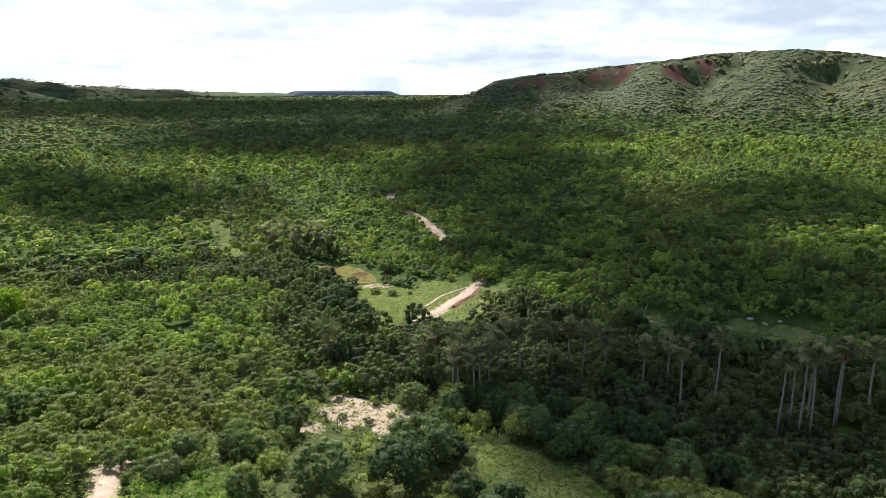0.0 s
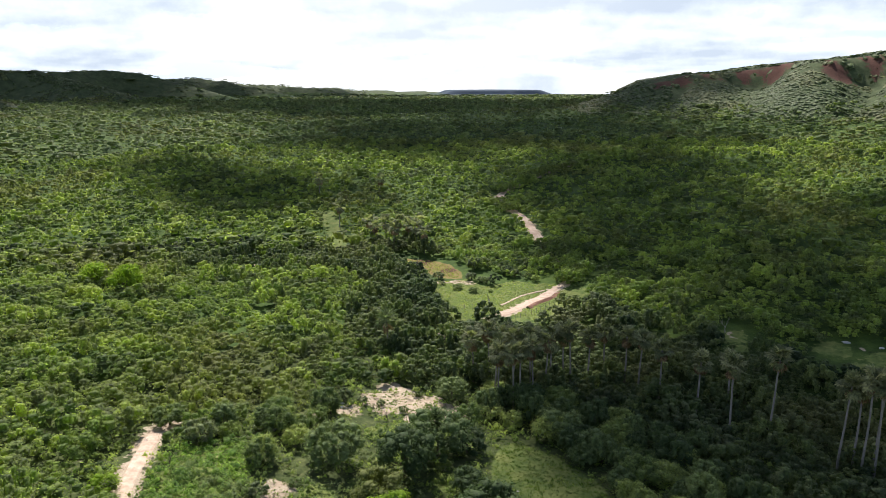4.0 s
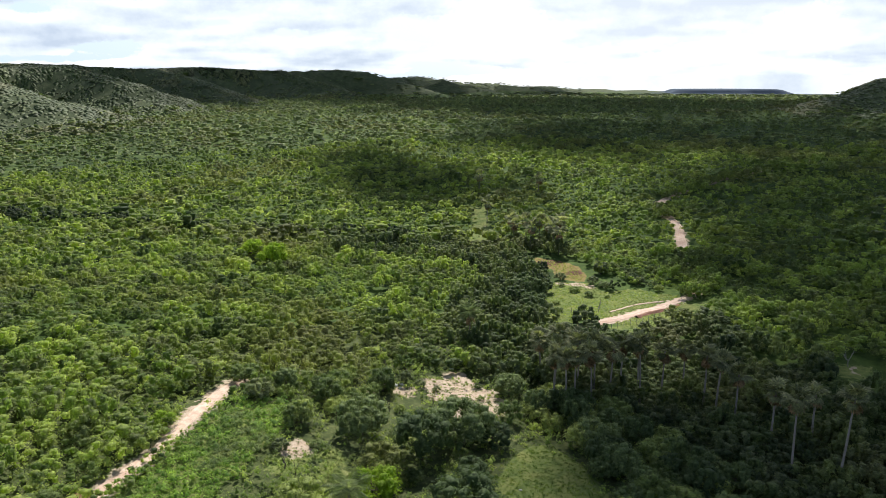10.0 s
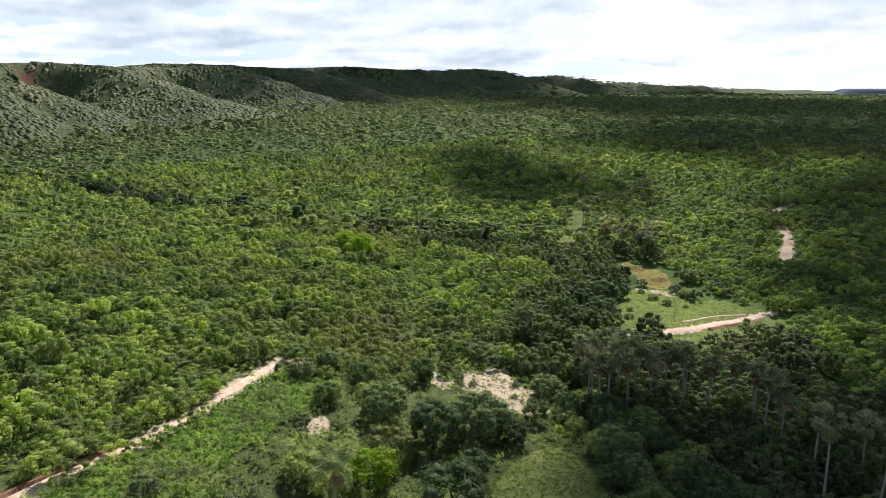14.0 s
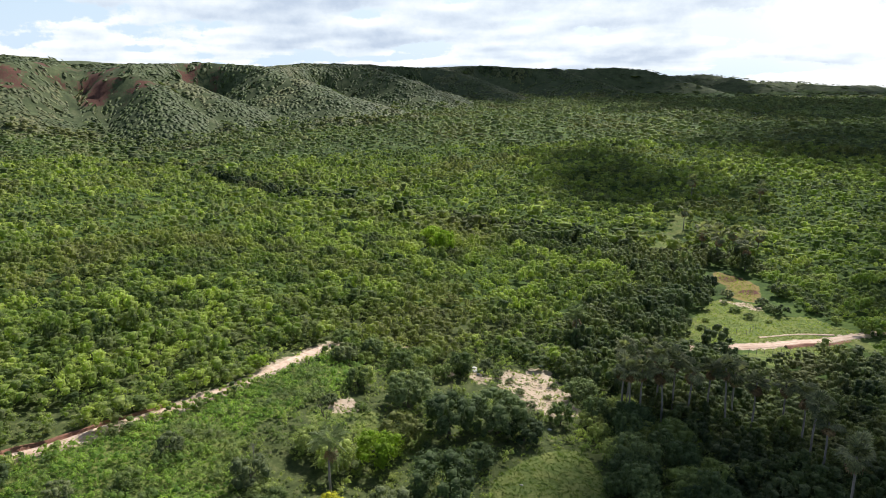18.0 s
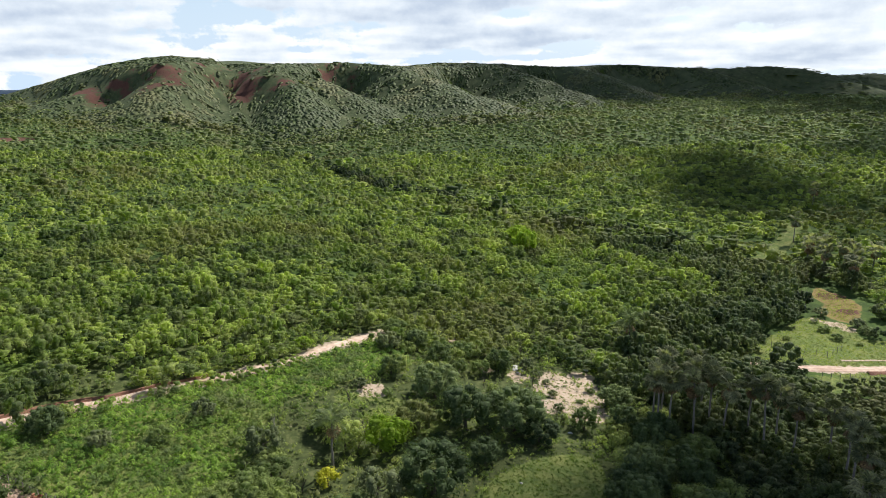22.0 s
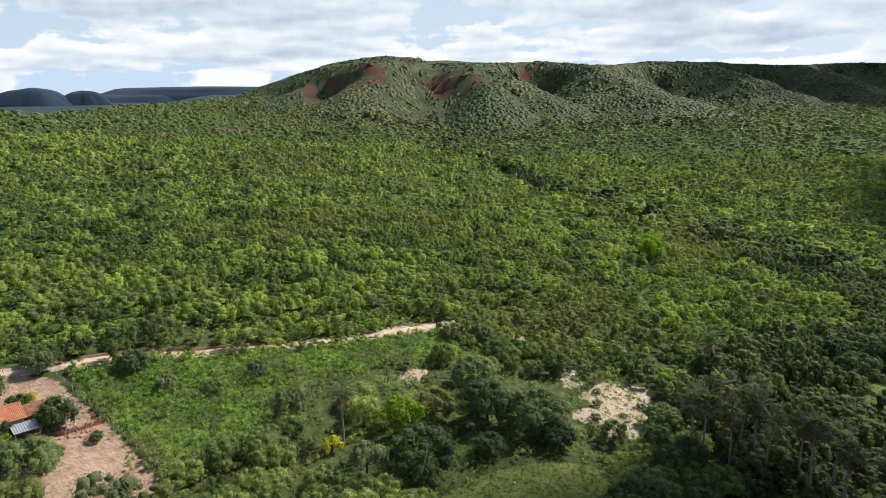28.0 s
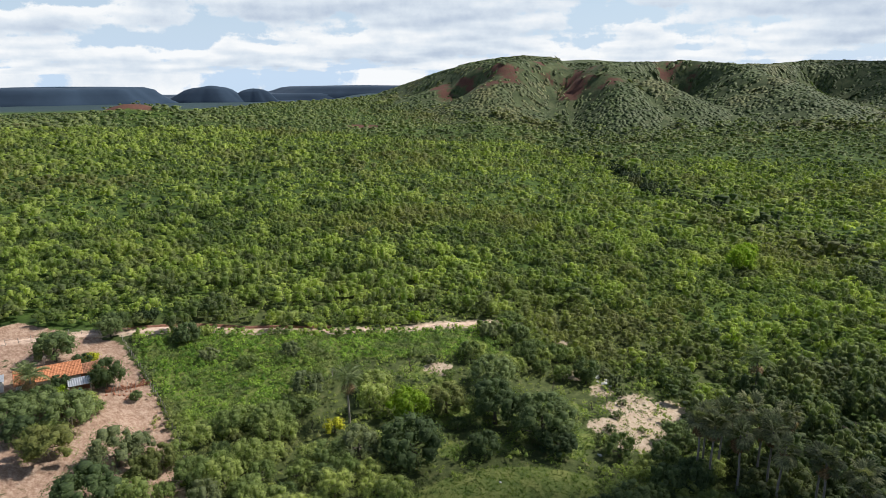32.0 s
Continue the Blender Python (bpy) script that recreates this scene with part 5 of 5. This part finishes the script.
fence(((-6.5, 95.2), (-3.9, 97.6), (-1.2, 100.3), (4.5, 108)), 1.6, 1.4, "short post fence beside the sandy road")
fence(((-29, -75), (-26.5, -80.5), (-23, -87), (-18, -95)), 2.0, 1.4, "wire fence with crooked posts along the track")


# ---- the homestead ----
def sheet(bm, corners):
    bm.faces.new([bm.verts.new(c) for c in corners])


def tiled_slope(name, parent, length, run, rise, m, mat, label=""):
    """One roof slope in curved clay tiles: rolls running down the slope, in overlapping courses."""
    cols, rows = int(length / 0.24), int(math.hypot(run, rise) / 0.42)
    per, v, f = 4, [], []
    us = np.linspace(0, 1, cols * per + 1)
    for r in range(rows):
        for end in (0, 1):
            w = (r + end * 1.06) / rows
            for u in us:
                roll = 0.055 * abs(math.sin(math.pi * u * cols))
                v.append((u * length, w * run, rise * (1 - w) + roll + 0.05 * end + 0.012 * math.sin(u * 40 + r * 2.3)))
    k = len(us)
    for r in range(rows):
        b = 2 * r * k
        f += [(b + i, b + i + 1, b + k + i + 1, b + k + i) for i in range(k - 1)]
        if r:
            f += [(b - k + i, b - k + i + 1, b + i + 1, b + i) for i in range(k - 1)]
    n = len(v)
    v += [(0, 0, rise - 0.12), (length, 0, rise - 0.12), (length, run, -0.1), (0, run, -0.1)]
    f.append((n, n + 3, n + 2, n + 1))
    return under(name, mesh_of(name, np.array(v), np.array(f), mat), parent, label, m)


def wall_slab(parent, length, height, m, mat, holes=(), name="wall"):
    """A wall along x, 0.16 m thick, with openings (x0, x1, z0, z1) through it."""
    bm = bmesh.new()
    xs = sorted({0.0, length, *[h[0] for h in holes], *[h[1] for h in holes]})
    for a, b in zip(xs[:-1], xs[1:]):
        cut = [h for h in holes if h[0] <= a and h[1] >= b]
        spans = [(0, height)] if not cut else [(0, cut[0][2]), (cut[0][3], height)]
        for z0, z1 in spans:
            if z1 - z0 > 0.02:
                box(bm, (b - a, 0.16, z1 - z0), pose((a + b) / 2, 0, (z0 + z1) / 2))
    ob = part(name, bm, mat, parent)
    ob.matrix_basis = m
    return ob


def build_house():
    """house > walls, roof slopes, door, windows, porch"""
    ob = new("house")
    tagged(ob, "low rural house with an orange clay tile roof", "house")
    x, y = -4.9, -75.6
    ob.matrix_basis = pose(x, y, float(ground_height(x, y)) - 0.05, 0, 0, 128)
    L, W, H = 10.5, 6.4, 2.5
    wall_slab(ob, L, H, pose(-L / 2, -W / 2, 0), WALL, ((1.2, 2.1, 0.0, 2.0), (3.2, 4.2, 0.9, 1.9), (6.6, 7.6, 0.9, 1.9)))
    wall_slab(ob, L, H, pose(-L / 2, W / 2, 0), WALL, ((2.0, 3.0, 0.9, 1.9), (5.0, 5.9, 0.0, 2.0)))
    wall_slab(ob, W - 0.32, H, pose(-L / 2 + 0.08, -W / 2 + 0.16, 0, 0, 0, 90), WALL, ((2.4, 3.4, 0.9, 1.9),))
    wall_slab(ob, W - 0.32, H, pose(L / 2 - 0.08, -W / 2 + 0.16, 0, 0, 0, 90), WALL)
    for sx in (-1, 1):
        bm = bmesh.new()
        pts = ((-W / 2, H), (W / 2, H), (0, H + 1.25))
        lo = [bm.verts.new((sx * (L / 2 - 0.16), a, b)) for a, b in pts]
        hi = [bm.verts.new((sx * (L / 2), a, b)) for a, b in pts]
        bm.faces.new(lo), bm.faces.new(hi)
        for k in range(3):
            bm.faces.new((lo[k], lo[(k + 1) % 3], hi[(k + 1) % 3], hi[k]))
        part("gable", bm, WALL, ob)
    tiled_slope("roof", ob, L + 0.8, W / 2 + 0.5, 1.45, pose(-L / 2 - 0.4, 0, H + 0.02), TILE)
    tiled_slope("roof", ob, L + 0.8, W / 2 + 0.5, 1.45, pose(L / 2 + 0.4, 0, H + 0.02, 0, 0, 180), TILE)
    bm = bmesh.new()
    for k in range(28):
        box(bm, (0.42, 0.24, 0.10), pose(-L / 2 - 0.2 + k * 0.405, 0, H + 1.50, 0, 4, 0), 0.03)
    part("ridge", bm, TILE, ob, "row of clay ridge tiles")
    wing, deep, low = 4.0, 4.6, 2.1
    for b in (-deep / 2, deep / 2):
        wall_slab(ob, wing, low, pose(L / 2, b, 0), ADOBE, ((1.4, 2.3, 0.0, 1.9),) if b < 0 else ())
    wall_slab(ob, deep - 0.16, low, pose(L / 2 + wing - 0.08, -deep / 2 + 0.08, 0, 0, 0, 90), ADOBE)
    tiled_slope("roof", ob, wing + 0.3, deep / 2 + 0.4, 0.9, pose(L / 2 + 0.02, 0, low + 0.02), TILE_OLD, "weathered dark clay tiles of the lower wing")
    tiled_slope("roof", ob, wing + 0.3, deep / 2 + 0.4, 0.9, pose(L / 2 + wing + 0.32, 0, low + 0.02, 0, 0, 180), TILE_OLD, "weathered dark clay tiles of the lower wing")
    door = part("door", box(bmesh.new(), (0.86, 0.05, 1.96), pose(-L / 2 + 1.65, -W / 2, 0.99), 0.01), PLANK, ob, "closed brown plank door")
    part("handle", box(bmesh.new(), (0.03, 0.06, 0.12), pose(-L / 2 + 1.98, -W / 2 - 0.05, 1.0), 0.01), WIRE, door)
    for a, b in ((3.7, -W / 2), (7.1, -W / 2), (2.5, W / 2)):
        win = part("window", box(bmesh.new(), (0.98, 0.05, 0.98), pose(-L / 2 + a, b, 1.4), 0.01), PLANK, ob, "brown wooden window shutter")
        part("sill", box(bmesh.new(), (1.1, 0.24, 0.06), pose(-L / 2 + a, b, 0.87), 0.01), WALL, win)
    part("floor_slab", box(bmesh.new(), (L + 0.6, W + 0.8, 0.3), pose(0, 0, -0.1), 0.02), WALL, ob)
    return ob


def build_shed():
    """porch_shed > posts, sheet roof, back wall"""
    ob = new("porch_shed")
    tagged(ob, "open lean-to with a grey sheet metal roof", "shed")
    x, y = -3.2, -68.2
    ob.matrix_basis = pose(x, y, float(ground_height(x, y)), 0, 0, 128)
    v, f = [], []
    for k in range(41):
        for b in (0, 1):
            v.append((-1.9 + 3.8 * k / 40, -1.5 + 3.0 * b, 2.15 + 0.35 * b + 0.03 * math.cos(k * math.pi / 2)))
    f = [(2 * k, 2 * k + 1, 2 * k + 3, 2 * k + 2) for k in range(40)]
    v += [(a, b, c - 0.025) for a, b, c in v]
    f += [tuple(i + 82 for i in reversed(q)) for q in f]
    under("roof", mesh_of("roof", np.array(v), np.array(f), SHEET), ob, "corrugated grey metal sheet")
    pv, pq = tube([(0, 0, -0.3), (0.02, 0, 1.1), (0.0, 0.02, 2.2)], [0.07, 0.065, 0.06], 7)
    post = mesh_of("post", np.array(pv), np.array(pq), DEADWOOD, smooth=True)
    for a, b in ((-1.75, -1.4), (1.75, -1.4), (-1.75, 1.4), (1.75, 1.4)):
        under("post", post, ob, "", pose(a, b, 0) @ Matrix.Diagonal((1, 1, 1 if b < 0 else 1.12, 1)))
    for b, h in ((-1.4, 2.08), (1.4, 2.40)):
        part("beam", box(bmesh.new(), (3.7, 0.09, 0.11), pose(0, b, h), 0.01), DEADWOOD, ob)
    wall_slab(ob, 3.4, 2.2, pose(-1.7, 1.55, 0), ADOBE)
    return ob


def build_barrel(x, y):
    bm = bmesh.new()
    rings = ((0.0, 0.27), (0.04, 0.29), (0.28, 0.30), (0.30, 0.32), (0.33, 0.30), (0.58, 0.30), (0.60, 0.32), (0.63, 0.30), (0.86, 0.29), (0.9, 0.27), (0.9, 0.0))
    prev = None
    for z, r in rings:
        ring = [bm.verts.new((r * math.cos(2 * math.pi * k / 16), r * math.sin(2 * math.pi * k / 16), z)) for k in range(16)] if r else [bm.verts.new((0, 0, z))]
        if prev:
            for k in range(16):
                bm.faces.new((prev[k], prev[(k + 1) % 16], ring[(k + 1) % 16], ring[k]) if len(ring) > 1 else (prev[k], prev[(k + 1) % 16], ring[0]))
        prev = ring
    ob = new("barrel")
    ob.matrix_basis = pose(x, y, float(ground_height(x, y)))
    part("body", bm, BLUE, ob)
    bm = bmesh.new()
    bmesh.ops.create_cone(bm, cap_ends=True, segments=16, radius1=0.28, radius2=0.26, depth=0.05, matrix=pose(0, 0, 0.925))
    part("lid", bm, BLUE, ob)
    return tagged(ob, "blue plastic water barrel under the lean-to", "barrel")


def build_dish(x, y):
    ob = new("satellite_dish")
    ob.matrix_basis = pose(x, y, float(ground_height(x, y)), 0, 0, -20)
    v, q = tube([(0, 0, -0.2), (0, 0, 1.3)], [0.04, 0.04], 8)
    under("mast", mesh_of("mast", np.array(v), np.array(q), SHEET, smooth=True), ob)
    v, f = [], []
    for r in range(5):
        for k in range(18):
            a, d = 2 * math.pi * k / 18, 0.7 * r / 4
            v.append((d * math.cos(a), d * math.sin(a), 0.28 * (r / 4) ** 2))
    f = [(r * 18 + k, r * 18 + (k + 1) % 18, (r + 1) * 18 + (k + 1) % 18, (r + 1) * 18 + k) for r in range(4) for k in range(18)]
    v += [(a * 1.01, b * 1.01, c - 0.03) for a, b, c in v]
    f += [tuple(i + 90 for i in reversed(p)) for p in f]
    under("dish", mesh_of("dish", np.array(v), np.array(f), WHITE, smooth=True), ob, "white metal bowl", pose(0, 0, 1.4, 50, 0, 0))
    v, q = tube([(0, 0, 0), (0, 0, 0.6)], [0.015, 0.015], 6)
    under("feed_arm", mesh_of("feed_arm", np.array(v), np.array(q), SHEET), ob, "", pose(0, 0, 1.4, 50, 0, 0))
    return tagged(ob, "white satellite dish on a short mast", "satellite dish")


def build_ruin():
    """ruined_wall > adobe blocks, leaning poles"""
    ob = new("ruined_wall")
    tagged(ob, "crumbling red adobe block wall with leaning poles", "ruin")
    rng = np.random.default_rng(15)
    block = bmesh.new()
    box(block, (0.42, 0.26, 0.2), None, 0.025)
    me = bpy.data.meshes.new("adobe_block")
    block.to_mesh(me)
    block.free()
    me.materials.append(ADOBE)
    ax, ay, bx, by = -4.4, -63.9, -9.3, -58.2
    turn = math.degrees(math.atan2(by - ay, bx - ax))
    n = 15
    for k in range(n):
        u = k / (n - 1)
        x, y = ax + (bx - ax) * u, ay + (by - ay) * u
        z = float(ground_height(x, y))
        tall = int(2 + 4 * abs(math.sin(k * 0.9 + 0.5)) * rng.uniform(0.7, 1.1))
        for c in range(tall):
            sh = 0.21 if c % 2 else 0
            under("adobe_block", me, ob, "", pose(x + math.cos(radians(turn)) * sh, y + math.sin(radians(turn)) * sh, z + 0.08 + 0.205 * c, rng.uniform(-3, 3), rng.uniform(-3, 3), turn + rng.uniform(-6, 6)))
    for k in range(26):
        x, y = -5.6 + rng.normal(0, 1.3), -61.0 + rng.normal(0, 1.5)
        under("adobe_block", me, ob, "", pose(x, y, float(ground_height(x, y)) + 0.09, rng.uniform(-25, 25), rng.uniform(-25, 25), rng.uniform(0, 360)))
    pv, pq = tube([(0, 0, -0.2), (0.03, 0, 0.9), (0.0, 0.04, 1.9)], [0.055, 0.05, 0.04], 6)
    pole = mesh_of("pole", np.array(pv), np.array(pq), DEADWOOD, smooth=True)
    for k in range(7):
        x, y = -4.2 - 0.5 * k + rng.uniform(-0.2, 0.2), -62.9 + 0.5 * k
        under("pole", pole, ob, "weathered leaning pole", pose(x, y, float(ground_height(x, y)), rng.uniform(-22, 22), rng.uniform(-22, 22), 0))
    return ob


def build_outhouse():
    """outhouse > walls, sheet roof, door"""
    ob = new("outhouse")
    tagged(ob, "small whitewashed outhouse with a dark doorway", "outhouse")
    x, y = -1.2, -84.2
    ob.matrix_basis = pose(x, y, float(ground_height(x, y)), 0, 0, 128)
    wall_slab(ob, 3.2, 2.2, pose(-1.6, -1.2, 0), WHITE_WASH, ((0.5, 1.3, 0.0, 1.9),))
    wall_slab(ob, 3.2, 2.2, pose(-1.6, 1.2, 0), WHITE_WASH)
    for sx in (-1.52, 1.52):
        wall_slab(ob, 2.24, 2.2, pose(sx, -1.12, 0, 0, 0, 90), WHITE_WASH)
    part("roof", box(bmesh.new(), (3.7, 3.0, 0.08), pose(0, 0, 2.3, 5, 0, 0), 0.02), SHEET, ob, "grey flat sheet roof")
    part("door", box(bmesh.new(), (0.76, 0.05, 1.86), pose(-0.7, -1.18, 0.94), 0.01), PLANK, ob, "closed brown plank door")


build_house()
build_outhouse()
build_shed()
build_barrel(-3.3, -68.2)
build_dish(-11.8, -81.7)
build_ruin()


# ---- table hills on the horizon ----
def distant_mesa(x, y, wide, height, base, turn, label, dome=False):
    """A far flat-topped hill with gullied flanks, its haze put into the base colour."""
    rng = np.random.default_rng(int(abs(x)) % 997)
    n, v, f = 72, [], []
    levels = ((1.42, -0.9), (1.36, 0.0), (1.22, 0.30), (1.12, 0.62), (1.05, 0.84), (0.95, 0.96), (0.55, 1.0), (0.0, 1.02))
    if dome:
        levels = ((1.75, -0.9), (1.6, 0.0), (1.35, 0.26), (1.1, 0.54), (0.85, 0.80), (0.6, 0.93), (0.3, 0.99), (0.0, 1.0))
    for r, h in levels:
        for k in range(n):
            a = 2 * math.pi * k / n
            wob = 1 + 0.10 * math.sin(3 * a + x) + 0.05 * math.sin(7 * a + y) + 0.012 * math.sin(17 * a + x) + rng.uniform(-0.008, 0.008)
            v.append((wide * r * wob * math.cos(a), wide * 0.4 * r * wob * math.sin(a), height * h * (1 + 0.04 * math.sin(2 * a + x))))
    for r in range(len(levels) - 1):
        f += [(r * n + k, r * n + (k + 1) % n, (r + 1) * n + (k + 1) % n, (r + 1) * n + k) for k in range(n)]
    ob = new("backdrop", mesh_of("backdrop", np.array(v), np.array(f), HAZE_BLUE, smooth=True))
    ob.matrix_basis = pose(x, y, base, 0, 0, turn)
    return tagged(ob, label, "hill", kind="structure")


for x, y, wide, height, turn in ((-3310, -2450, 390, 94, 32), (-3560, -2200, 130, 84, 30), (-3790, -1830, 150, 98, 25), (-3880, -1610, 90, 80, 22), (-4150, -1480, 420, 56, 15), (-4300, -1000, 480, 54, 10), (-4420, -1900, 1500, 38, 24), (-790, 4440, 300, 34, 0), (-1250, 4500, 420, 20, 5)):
    distant_mesa(x, y, wide, height, float(ground_height(x, y)) - 6, turn + 90 if y < 3000 else turn, "flat-topped hill far off on the horizon, tinted haze blue", wide in (90, 150))
